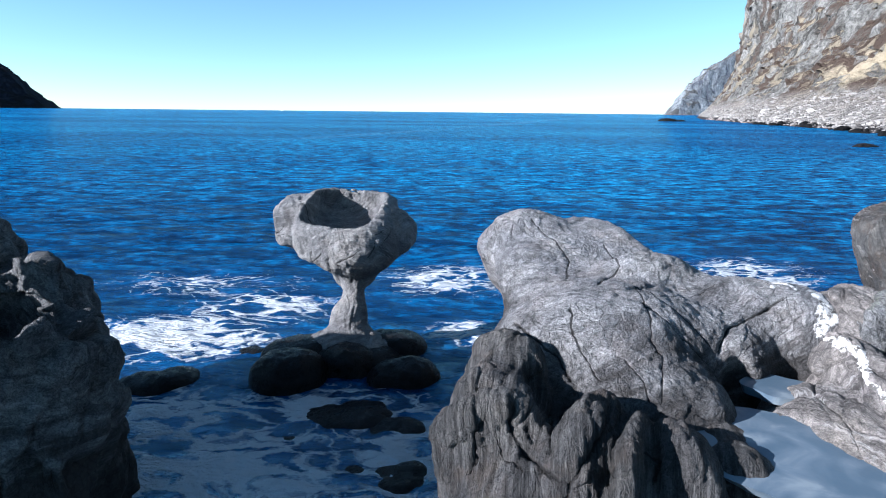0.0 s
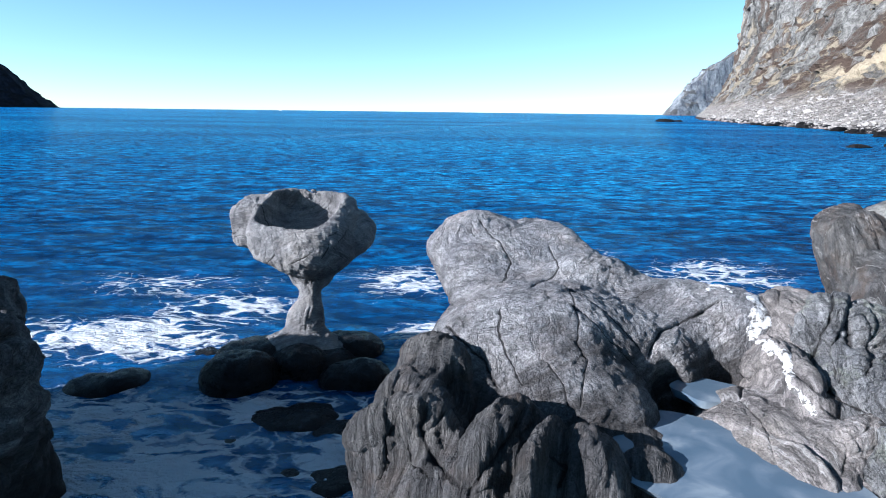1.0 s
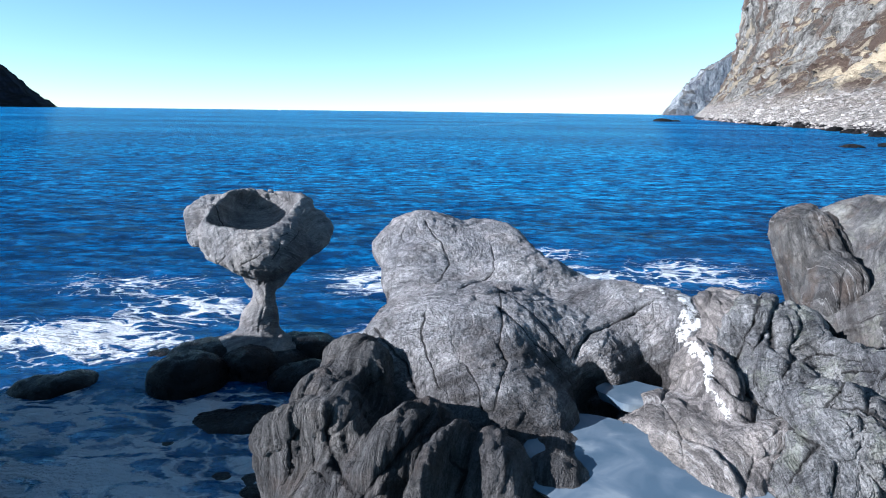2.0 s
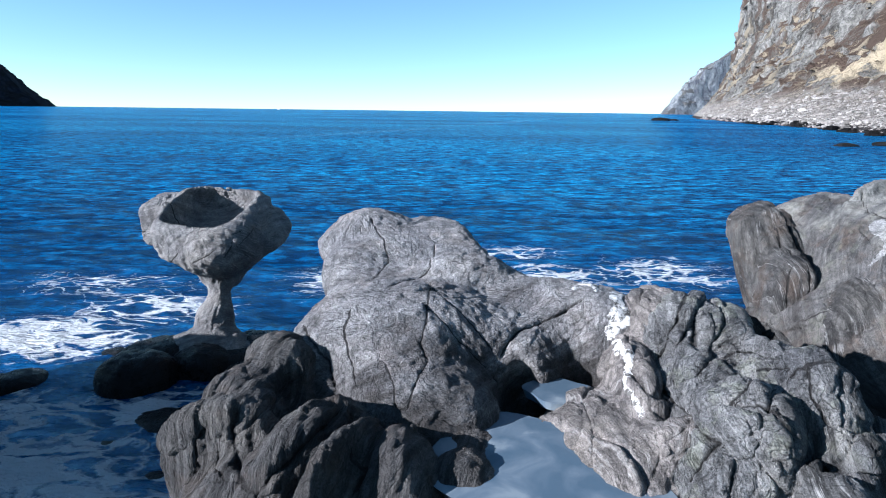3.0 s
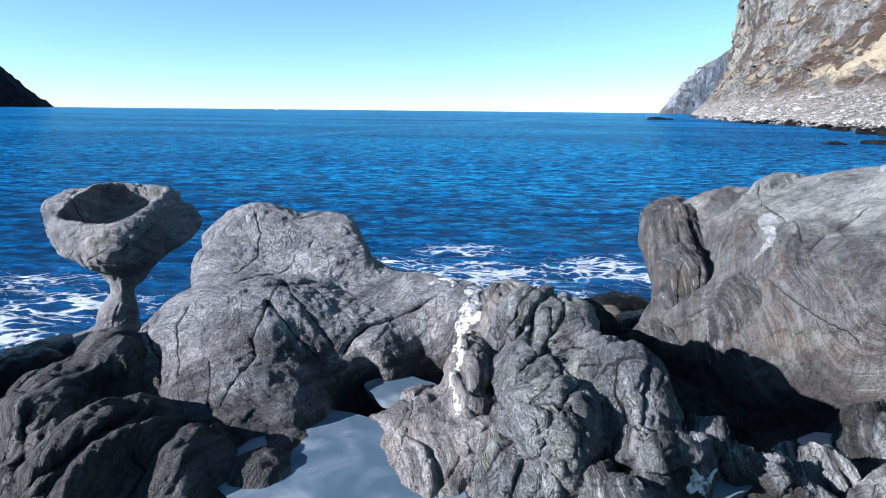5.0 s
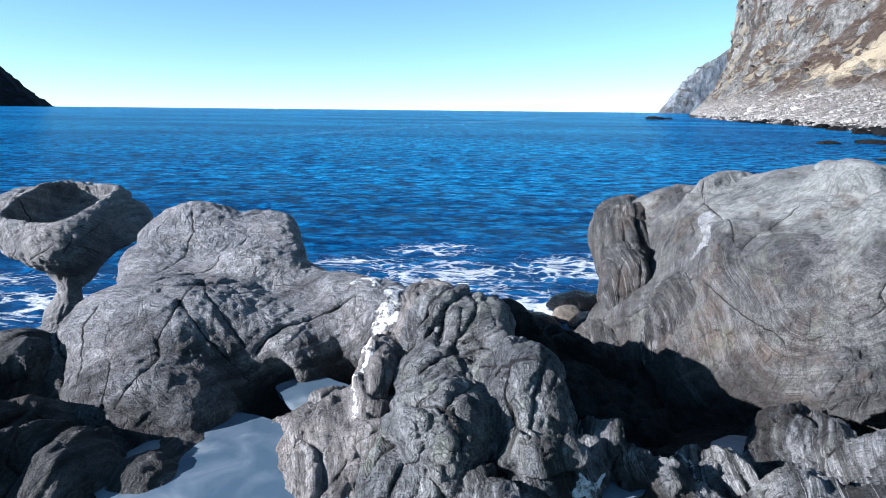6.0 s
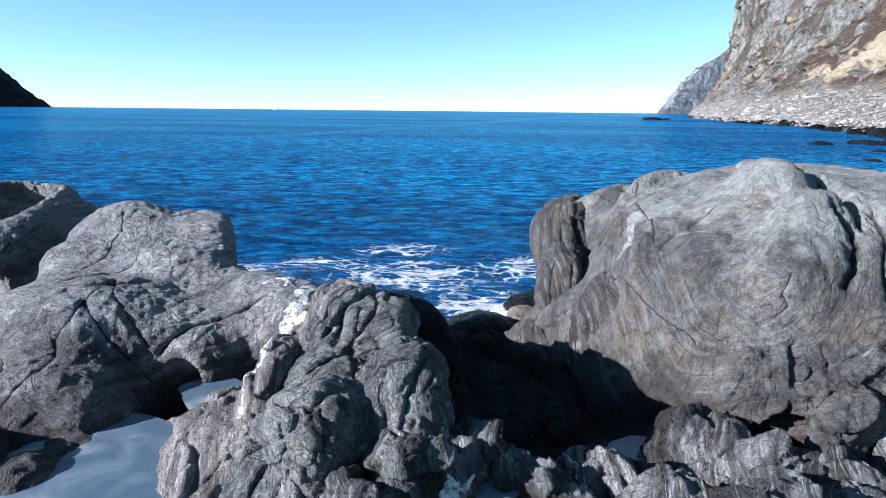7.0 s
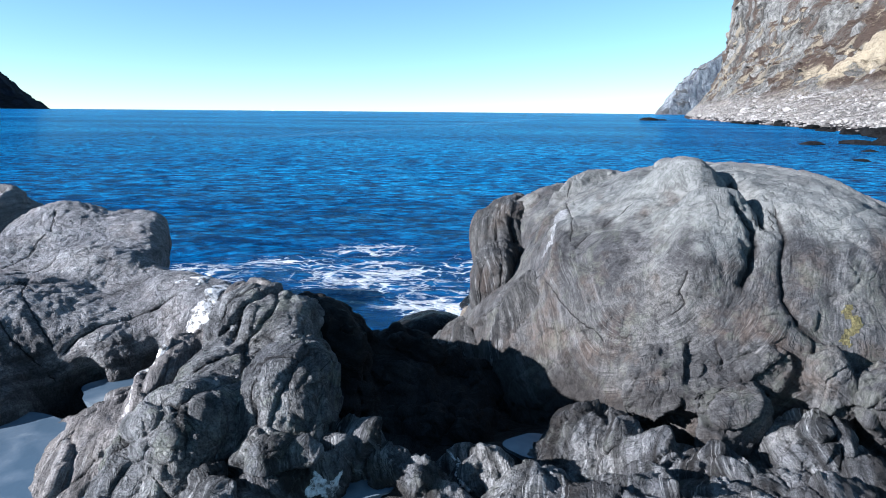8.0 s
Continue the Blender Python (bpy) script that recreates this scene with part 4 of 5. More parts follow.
rock("whaleback_outcrop", M_PALE, [
    ((2.28, 7.37, 1.31), (1.43, 1.93, 1.14), (-17, -2, -36), 2.3),
    ((1.31, 9.35, 2.35), (0.66, 0.67, 0.70), (15, 2, -34), 2.3),
    ((0.88, 9.05, 2.58), (0.38, 0.38, 0.24), (0, -10, 0), 2.2),
    ((2.22, 8.72, 2.38), (0.75, 1.10, 0.39), (11, -5, 17), 4.0),
    ((2.73, 7.59, 1.99), (0.81, 0.34, 0.77), (-1, 8, 6), 2.4),
    ((1.78, 8.66, 1.08), (0.85, 1.21, 1.56), (-1, -2, 2), 2.4),
    ((1.51, 8.26, 2.24), (0.80, 0.87, 0.44), (5, 16, 0), 2.4),
    ((2.19, 5.59, 1.40), (0.86, 0.60, 0.65), (0, 7, 2), 2.3),
    ((1.04, 6.31, 1.06), (0.72, 0.94, 0.90), (0, 0, 0), 2.3),
    ((4.01, 7.10, 1.64), (1.21, 0.59, 0.91), (7, 0, -31), 2.5),
    ((3.21, 6.70, 1.50), (0.67, 0.66, 0.76), (0, 0, 1), 2.4),
], step=0.0195, k=0.30, rough=0.028, size=0.5, fine=0.010, wrinkle=0.013, strata=[((-0.5, 0.5, 0.7), 0.33, 0.008), ((0.8, 0.55, 0.1), 0.12, 0.006)],
    carve=[((3.30, 5.95, 1.60), (0.22, 0.34, 0.36), (0, 0, 0), 2.0)], blocks=[((0.6, 0.7, 0.2), 0.3, 0.008, 0.008, 0.006)],
    shell=[("quartz_crest", M_QUARTZ, crest_quartz, 0.008, "pinkish white quartz crest"), ("quartz_vein", M_QUARTZ, quartz_band, 0.002, "chalk-white quartz vein")],
    fissures=[
        (((4.02, 6.66, 2.45), (3.77, 6.64, 2.29), (3.51, 6.53, 2.21), (3.27, 6.36, 2.19), (3.13, 6.2, 2.09), (3.07, 6.12, 2.0)), 0.026, 0.11),
        (((2.26, 6.92, 2.56), (2.46, 6.46, 2.48), (2.7, 6.27, 2.31), (2.95, 6.13, 2.06)), 0.014, 0.05),
        (((2.22, 6.32, 2.5), (2.38, 6.15, 2.39), (2.58, 6.02, 2.22), (2.79, 5.99, 2.0), (3.02, 5.97, 1.74)), 0.014, 0.06),
        (((2.26, 6.92, 2.56), (2.25, 6.22, 2.46), (2.24, 6.01, 2.35), (2.2, 5.84, 2.24), (2.27, 5.7, 2.12)), 0.016, 0.06),
        (((2.24, 6.8, 2.56), (2.53, 6.6, 2.48), (2.88, 6.88, 2.39), (3.23, 7.11, 2.38), (3.42, 7.19, 2.46)), 0.013, 0.05),
        (((2.27, 5.66, 2.09), (2.15, 5.3, 1.99), (2.1, 5.12, 1.84)), 0.014, 0.05),
        (((0.83, 6.52, 2.14), (0.98, 6.15, 2.1), (1.21, 5.87, 1.99), (1.33, 5.64, 1.82)), 0.03, 0.08),
        (((1.42, 6.29, 2.43), (1.39, 5.96, 2.22), (1.5, 5.72, 2.01), (1.58, 5.45, 1.92)), 0.018, 0.05),
        (((1.85, 5.58, 2.07), (1.95, 5.35, 2.01), (2.0, 5.13, 1.87)), 0.015, 0.05),
        (((1.31, 9.03, 2.97), (1.54, 8.53, 2.77), (1.68, 7.81, 2.59), (1.49, 7.03, 2.54)), 0.02, 0.04),
        (((2.3, 8.39, 2.69), (2.27, 7.41, 2.65), (2.1, 7.21, 2.54), (1.81, 6.73, 2.58)), 0.02, 0.04)],
    label="pale grey weathered outcrop with a beaked crest and long cracks", category="rock outcrop")
rock("folded_slab", M_DARK, [
    ((1.16, 4.55, 0.51), (1.14, 0.82, 1.21), (-1, 0, -1), 2.6),
    ((0.48, 4.99, 1.05), (0.52, 0.22, 1.00), (8, -15, 4), 2.6),
    ((1.34, 4.68, 1.17), (0.32, 0.87, 0.90), (2, -1, -28), 2.2),
    ((1.58, 4.38, 1.10), (0.14, 0.85, 0.95), (0, 2, -23), 2.2),
    ((2.06, 4.49, 1.02), (0.40, 0.61, 0.90), (0, 0, -5), 2.2),
    ((0.72, 5.97, 1.28), (0.44, 0.62, 0.93), (0, -2, 18), 2.4),
    ((0.56, 5.25, 1.10), (0.49, 0.69, 0.99), (-2, -4, 13), 2.4),
], step=0.0185, k=0.24, rough=0.03, size=0.4, wrinkle=0.016, strata=[((0.90, -0.30, 0.15), 0.085, 0.022), ((0.8, -0.4, 0.2), 0.36, 0.035)],
    blocks=[((0.45, 0.75, 0.6), 0.5, 0.012, 0.025, 0.02)], carve=[((1.02, 5.22, 1.95), (0.22, 0.42, 0.30), (0, 0, 12), 2.2)],
    fissures=[
        (((1.53, 4.8, 2.0), (1.41, 4.51, 1.96), (1.28, 4.28, 1.91), (1.12, 4.1, 1.81), (1.01, 4.02, 1.7)), 0.035, 0.14),
        (((1.32, 4.9, 2.04), (1.13, 5.57, 1.5), (0.97, 4.67, 1.75), (0.9, 4.34, 1.76)), 0.03, 0.1),
        (((1.71, 4.37, 1.83), (1.8, 4.29, 1.73), (1.73, 4.18, 1.62)), 0.025, 0.08),
        (((0.33, 4.71, 1.83), (0.26, 4.69, 1.73), (0.28, 4.64, 1.52), (0.23, 4.6, 1.4)), 0.025, 0.07),
        (((0.46, 4.65, 1.72), (0.54, 4.45, 1.61), (0.66, 4.28, 1.63)), 0.018, 0.06),
        (((0.62, 4.81, 1.96), (0.58, 4.71, 1.84), (0.7, 4.48, 1.67), (0.9, 4.08, 1.68)), 0.035, 0.1)],
    label="dark folded gneiss slab with ribbed ridges at the outcrop's foot", category="rock slab")
rock("pool_boulder", M_DARK, [((2.72, 5.08, 1.20), (0.38, 0.39, 0.44), (0, 0, 0), 2.3), ((2.60, 4.53, 1.24), (0.40, 0.36, 0.48), (0, 1, 1), 2.3)], step=0.02, rough=0.04, size=0.35,
     floor=0.6, label="small dark rock lobe at the pool's edge", category="rock")


rock("quartz_ridge", M_BROWN, [
    ((4.07, 5.21, 1.13), (0.64, 1.25, 0.67), (-2, 0, 3), 2.3),
    ((4.85, 6.53, 1.56), (0.51, 0.91, 1.04), (8, 5, 10), 2.5),
    ((4.42, 5.73, 1.37), (0.30, 0.84, 0.90), (2, 0, -5), 2.3),
    ((4.49, 4.65, 1.24), (0.40, 0.27, 0.80), (0, 2, -1), 2.3),
    ((3.66, 5.44, 1.40), (0.42, 0.20, 0.27), (0, 0, 10), 2.4),
], step=0.018, k=0.18, rough=0.025, size=0.4, wrinkle=0.010, strata=[((0.9, 0.3, 0.3), 0.10, 0.012)], blocks=[((0.3, 0.9, 0.3), 0.5, 0.014, 0.05, 0.02), ((0.2, 0.9, 0.2), 0.2, 0.009, 0.02, 0.010)],
    shell=[("quartz_vein", M_QUARTZ, quartz_band, 0.002, "chalk-white quartz vein")],
    label="brown streaked rock ridge carrying a white quartz vein beside the pool", category="rock ridge")
rock("brow_rock", M_BROW, [
    ((5.14, 6.08, 1.74), (0.64, 0.55, 0.88), (-9, 4, -12), 2.7),
    ((5.60, 5.12, 1.59), (0.39, 0.85, 0.89), (-9, 7, 4), 2.8),
    ((4.96, 4.57, 1.89), (0.44, 0.48, 0.44), (-1, -15, -16), 2.6),
    ((4.99, 5.54, 1.37), (0.59, 0.81, 0.88), (0, -1, 0), 2.5),
    ((4.84, 4.28, 1.26), (0.60, 0.35, 0.70), (0, 0, 0), 2.5),
], step=0.0175, k=0.14, rough=0.03, size=0.4, fine=0.012, wrinkle=0.02, strata=[((0.85, -0.35, 0.35), 0.10, 0.010)],
    blocks=[((0.35, 0.8, 0.35), 0.55, 0.013, 0.05, 0.03), ((0.25, 0.8, 0.3), 0.20, 0.009, 0.024, 0.014)],
    shell=[("quartz_vein", M_QUARTZ, quartz_band, 0.002, "chalk-white quartz vein")],
    fissures=[
        (((5.14, 6.28, 2.6), (4.85, 5.86, 2.49), (4.7, 5.79, 2.27), (4.54, 5.68, 2.03), (4.48, 5.54, 1.93)), 0.03, 0.12),
        (((5.02, 5.85, 2.53), (4.99, 5.69, 2.31)), 0.04, 0.16),
        (((4.52, 6.32, 2.15), (4.47, 5.83, 1.88), (4.46, 5.65, 1.88)), 0.035, 0.2),
        (((4.52, 5.35, 1.98), (4.58, 5.1, 1.95), (4.51, 4.48, 2.07), (4.54, 4.95, 1.58), (4.43, 5.43, 1.01)), 0.03, 0.13),
        (((4.51, 4.41, 2.07), (4.61, 4.23, 2.04), (4.53, 4.22, 1.92), (4.38, 4.18, 1.75)), 0.025, 0.1),
        (((4.55, 4.56, 2.16), (4.75, 4.51, 2.29), (4.89, 4.39, 2.32), (4.99, 4.3, 2.3), (5.15, 4.25, 2.23)), 0.03, 0.11),
        (((4.99, 4.3, 2.3), (5.14, 4.51, 2.32), (5.45, 4.78, 2.37), (5.75, 4.76, 2.45)), 0.025, 0.09),
        (((4.78, 4.5, 2.29), (5.02, 4.61, 2.34), (5.33, 5.16, 2.23), (5.47, 4.84, 2.41)), 0.022, 0.07),
        (((4.83, 5.19, 2.18), (5.11, 5.49, 2.24), (5.39, 5.58, 2.3), (5.49, 5.08, 2.45)), 0.022, 0.07),
        (((5.03, 4.24, 2.27), (5.12, 4.17, 2.15), (5.12, 4.14, 2.07)), 0.025, 0.08),
        (((5.55, 4.72, 2.43), (5.52, 4.54, 2.28), (5.58, 4.42, 2.14)), 0.022, 0.08)],
    label="rough black and white gneiss block with a rounded brow", category="rock")
rock("back_ledge", M_GULLY_SHADE, [
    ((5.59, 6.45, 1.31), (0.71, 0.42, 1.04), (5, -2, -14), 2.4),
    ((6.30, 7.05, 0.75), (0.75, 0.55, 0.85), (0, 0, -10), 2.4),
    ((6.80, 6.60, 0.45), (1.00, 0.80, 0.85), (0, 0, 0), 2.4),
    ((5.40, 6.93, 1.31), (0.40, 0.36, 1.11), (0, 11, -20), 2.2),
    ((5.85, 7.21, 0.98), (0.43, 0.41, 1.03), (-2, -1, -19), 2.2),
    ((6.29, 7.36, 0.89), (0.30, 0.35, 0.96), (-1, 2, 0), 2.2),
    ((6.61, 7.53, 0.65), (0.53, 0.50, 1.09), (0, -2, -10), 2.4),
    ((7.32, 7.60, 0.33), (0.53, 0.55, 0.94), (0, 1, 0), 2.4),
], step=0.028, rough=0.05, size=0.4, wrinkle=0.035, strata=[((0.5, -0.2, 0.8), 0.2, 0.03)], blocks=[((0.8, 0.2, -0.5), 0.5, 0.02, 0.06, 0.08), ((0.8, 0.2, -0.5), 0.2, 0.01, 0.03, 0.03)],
    label="ledge coloured dark for its shade, stepping down to the gully", category="rock ledge")

# ---- the great rock ----
SCAR = [(8.62, 8.41, 3.05), (8.45, 7.83, 2.93), (8.32, 8.02, 2.58)]


def pale_scar(v):
    d = to_line(v, SCAR)
    return d < 0.035 + 0.11 * np.clip((v[:, 2] - SCAR[-1][2]) / 0.4, 0, 1) + 0.03 * perlin(v * 5) + 0.015 * perlin(v * 14)


LICHEN = [(10.75, 5.58, 2.7), (10.76, 5.52, 2.55), (10.72, 5.48, 2.43)]


def lichen_patch(v):
    return to_line(v, LICHEN) < 0.10 + 0.06 * perlin(v * 6) + 0.05 * perlin(v * 17)


M_LICHEN = gneiss("ochre_lichen", 0.17, 0.07, tint=(1.0, 0.85, 0.36), joints=0.2, band_mix=0.2)
M_BUTT = gneiss("dark_brown_banded_gneiss", 0.10, 0.028, band=(0.9, -0.1, 0.25), band_mix=0.7, band_scale=9, rust=0.5, white=0.35, fold=1.0, tint=(1, 0.96, 0.9), bump=0.8)
STREAK = [(7.74, 9.65, 2.74), (7.64, 9.48, 2.46), (7.6, 8.69, 2.38)]


def white_streak(v):
    return to_line(v, STREAK) < 0.022 + 0.02 * perlin(v * 7) + 0.012 * perlin(v * 19)


rock("buttress", M_BUTT, [
    ((8.39, 10.44, 1.71), (0.54, 1.20, 1.32), (4, -21, -16), 3.4),
    ((7.62, 8.58, 0.54), (0.87, 0.81, 1.00), (-3, -2, 0), 2.2),
    ((8.10, 8.03, 1.16), (0.52, 0.63, 1.27), (4, 12, -10), 2.4),
    ((7.76, 9.03, 1.92), (0.36, 0.59, 0.59), (1, 8, -5), 2.5),
], step=0.023, k=0.18, rough=0.03, size=0.5, wrinkle=0.014, strata=[((0.92, -0.1, 0.2), 0.14, 0.022), ((0.5, -0.5, 0.7), 0.09, 0.010)], blocks=[((0.1, 0.2, 0.95), 0.6, 0.012, 0.03, 0.025)],
    shell=[("quartz_streak", M_QUARTZ, white_streak, 0.004, "thin white quartz streak")],
    fissures=[
        (((7.45, 8.29, 1.46), (7.51, 8.52, 1.89), (7.59, 8.66, 2.36)), 0.025, 0.12),
        (((8.22, 10.44, 2.99), (8.06, 9.54, 2.76), (8.11, 9.36, 2.5)), 0.05, 0.16),
        (((7.86, 9.76, 2.86), (7.81, 9.35, 2.49), (7.84, 8.57, 2.33), (7.8, 8.45, 2.03)), 0.02, 0.07)],
    label="dark brown cracked rock buttress standing against the great rock", category="rock")
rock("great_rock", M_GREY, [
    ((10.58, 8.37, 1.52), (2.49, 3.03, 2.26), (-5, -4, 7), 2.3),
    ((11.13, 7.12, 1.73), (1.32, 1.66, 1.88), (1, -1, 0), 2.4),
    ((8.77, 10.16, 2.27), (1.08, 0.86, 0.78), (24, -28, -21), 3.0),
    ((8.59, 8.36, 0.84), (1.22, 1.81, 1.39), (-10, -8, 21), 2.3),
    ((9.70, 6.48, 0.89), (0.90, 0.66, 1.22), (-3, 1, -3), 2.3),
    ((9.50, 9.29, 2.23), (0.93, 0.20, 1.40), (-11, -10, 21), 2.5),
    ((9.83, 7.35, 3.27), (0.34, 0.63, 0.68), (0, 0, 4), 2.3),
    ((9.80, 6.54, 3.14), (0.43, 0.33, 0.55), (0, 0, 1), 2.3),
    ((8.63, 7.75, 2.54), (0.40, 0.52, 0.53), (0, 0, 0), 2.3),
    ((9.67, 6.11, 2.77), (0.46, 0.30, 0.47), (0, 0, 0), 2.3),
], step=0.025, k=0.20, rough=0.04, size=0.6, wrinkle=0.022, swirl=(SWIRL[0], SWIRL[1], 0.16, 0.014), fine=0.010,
    carve=[((7.98, 9.0, 3.30), (0.07, 1.1, 0.42), (0, -10, -8), 2.0), ((8.12, 7.80, 2.75), (0.28, 0.42, 0.52), (0, 20, 0), 2.2)],
    blocks=[((0.8, -0.5, 0.1), 1.1, 0.014, 0.025, 0.02), ((0.75, -0.3, 0.5), 0.35, 0.010, 0.010, 0.008)],
    shell=[("pale_scar", M_SCAR, pale_scar, 0.004, "pale chalky scar on the rock face"), ("lichen_patch", M_LICHEN, lichen_patch, 0.003, "ochre lichen patch")],
    fissures=[
        (((9.37, 5.77, 2.26), (9.2, 5.84, 2.09), (9.06, 5.93, 1.89), (8.97, 5.98, 1.74)), 0.035, 0.16),
        (((9.61, 5.66, 2.31), (9.63, 5.58, 2.13)), 0.018, 0.07),
        (((10.25, 7.18, 3.7), (10.24, 6.77, 3.58), (10.26, 6.45, 3.46), (10.25, 6.3, 3.37)), 0.055, 0.2),
        (((9.99, 6.35, 3.56), (10.12, 6.22, 3.3), (10.03, 5.97, 3.12), (9.88, 5.78, 2.87)), 0.055, 0.18),
        (((10.45, 6.44, 3.46), (10.38, 6.11, 3.25), (10.24, 5.87, 3.0), (10.2, 5.68, 2.75), (10.3, 5.55, 2.53), (10.46, 5.48, 2.4)), 0.04, 0.13),
        (((8.2, 8.13, 2.34), (8.09, 7.88, 2.14), (7.92, 7.84, 2.0), (7.59, 8.12, 1.74)), 0.02, 0.07),
        (((8.9, 9.28, 3.45), (8.77, 8.9, 3.17), (8.63, 7.71, 3.1), (8.53, 7.37, 2.92)), 0.018, 0.06),
        (((8.6, 7.28, 2.9), (8.78, 7.32, 3.06), (8.98, 7.27, 3.23), (9.22, 7.33, 3.4)), 0.02, 0.06),
        (((8.24, 7.52, 2.45), (8.35, 7.26, 2.33), (8.46, 6.87, 2.22), (8.63, 6.5, 2.13), (8.7, 6.38, 2.04)), 0.014, 0.04),
        (((9.26, 5.91, 2.51), (9.35, 5.87, 2.64), (9.29, 5.9, 2.75), (9.37, 5.9, 2.94)), 0.015, 0.05)],
    label="massive grey banded gneiss rock with lichen and a paler crown", category="rock outcrop")
wet_boulder((9.72, 7.70, 3.83), (0.13, 0.10, 0.045), 15, name="perched_stone", mat=M_GREY, step=0.02, label="flat grey stone lying on the great rock's crown", group="")
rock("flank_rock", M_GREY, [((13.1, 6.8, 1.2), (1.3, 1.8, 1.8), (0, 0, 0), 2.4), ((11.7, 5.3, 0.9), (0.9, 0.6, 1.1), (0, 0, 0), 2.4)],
     step=0.04, rough=0.06, size=0.6, strata=[((0.9, 0.1, 0.3), 0.2, 0.04)], blocks=[((0.2, 0.3, 0.9), 0.7, 0.03, 0.06, 0.08)],
     label="grey rock flank beside the great rock", category="rock outcrop")
FORE = [
    # name, material, lumps, label
    ("foot_block", M_GREY, [((9.30, 5.80, 1.84), (0.46, 0.28, 0.34), (0, -16, -9), 4.0)], "angular grey block wedged under the great rock"),
    ("foot_block", M_GREY, [((9.56, 5.48, 1.86), (0.34, 0.22, 0.22), (0, -11, 7), 3.4)], "angular grey block wedged under the great rock"),
    ("leaning_boulder", M_GREY, [((9.58, 5.20, 1.66), (0.29, 0.23, 0.37), (0, 24, 12), 3.2)], "grey lichened boulder leaning on the great rock"),
    ("tri_stone", M_GREY, [((10.00, 5.52, 2.08), (0.24, 0.20, 0.26), (0, 38, 0), 4.0)], "three-cornered grey stone lodged in a cleft"),
    ("leaning_slab", M_GREY, [((10.56, 5.32, 1.75), (0.20, 0.20, 0.64), (10, -16, 0), 4.0)], "pale ribbed slab leaning against the rock flank"),
    ("leaning_slab", M_GREY, [((10.94, 5.15, 1.68), (0.22, 0.24, 0.62), (10, -20, 0), 4.0)], "pale ribbed slab leaning against the rock flank"),
    ("dark_rock", M_MIX, [((10.15, 5.01, 1.37), (0.45, 0.34, 0.47), (0, 0, 20), 2.4)], "dark folded rock among the boulders"),
    ("dark_rock", M_MIX, [((10.70, 4.60, 1.20), (0.70, 0.45, 0.50), (0, 0, -10), 2.4)], "dark folded rock among the boulders"),
    ("streaked_slab", M_MIX, [((8.55, 5.05, 0.97), (0.95, 0.50, 0.50), (0, 5, -14), 2.8), ((8.40, 5.39, 1.13), (0.46, 0.40, 0.56), (0, 0, 0), 2.4)],
     "black slab streaked with white folds below the great rock"),
    ("streaked_slab", M_MIX, [((9.11, 4.72, 1.14), (0.77, 0.31, 0.58), (0, 9, -21), 2.8)], "black slab streaked with white folds below the great rock"),
    ("fore_slab", M_MIX, [((8.56, 3.86, 1.27), (1.31, 0.59, 0.61), (-12, 10, 16), 3.0), ((7.70, 4.18, 1.30), (0.44, 0.21, 0.59), (-1, 0, 10), 2.6)],
     "black and white banded slab at the front of the gully"),
    ("fore_slab", M_MIX, [((9.90, 4.24, 1.06), (0.82, 0.46, 0.62), (-1, 6, -12), 2.8)], "black and white banded slab at the front of the gully"),
    ("striped_rib", M_MIX, [((6.60, 4.55, 1.32), (0.69, 0.18, 0.50), (2, 17, -31), 4.0), ((7.29, 4.71, 1.28), (0.33, 0.25, 0.41), (0, 0, -30), 2.4)],
     "narrow rib of striped black and white gneiss"),
    ("split_wedge", M_MIX, [((5.60, 4.24, 1.50), (0.30, 0.26, 0.62), (0, 22, 28), 4.2), ((5.93, 4.34, 1.44), (0.26, 0.22, 0.58), (0, 14, 10), 4.0)],
     "split grey wedge of rock with a quartz face"),
    ("split_wedge", M_MIX, [((5.34, 3.92, 1.38), (0.36, 0.26, 0.56), (0, 24, 30), 4.2)], "split grey wedge of rock with a quartz face"),
    ("gully_block", M_GULLY_SHADE, [((5.95, 5.20, 0.90), (0.45, 0.60, 0.75), (0, 0, 0), 2.5)], "block coloured dark for the gully's shade"),
]


def wedge_quartz(v):
    return (np.abs(v[:, 0] - 6.1 + 0.08 * perlin(v * 6)) < 0.11) & (np.abs(v[:, 2] - 1.74) < 0.09 + 0.05 * perlin(v * 7 + 4)) & (v[:, 1] < 4.7)


def rib_quartz(v):
    return (np.abs(v[:, 0] - 7.08 + 0.10 * perlin(v * 5 + 9) - 0.3 * (1.65 - v[:, 2])) < 0.035) & (v[:, 2] > 1.45)


for name, mat, lumps, label in FORE:
    shell = {"split_wedge": [("quartz_face", M_QUARTZ, wedge_quartz, 0.008, "white quartz face")],
             "striped_rib": [("quartz_thread", M_QUARTZ, rib_quartz, 0.008, "thin white quartz thread")]}.get(name)
    rock(name, mat, lumps, step=0.018, k=0.10, rough=0.035, size=0.35, strata=[((0.7, -0.35, 0.6), 0.07, 0.016), ((0.5, -0.5, 0.7), 0.24, 0.032)],
         blocks=[((0.6, 0.3, 0.5), 0.42, 0.010, 0.05, 0.055), ((0.5, 0.2, 0.6), 0.16, 0.008, 0.018, 0.012)], floor=min(b[0][2] - b[1][2] for b in lumps) + 0.05, shell=shell, label=label,
         category="boulder" if "boulder" in name or "stone" in name else "rock")
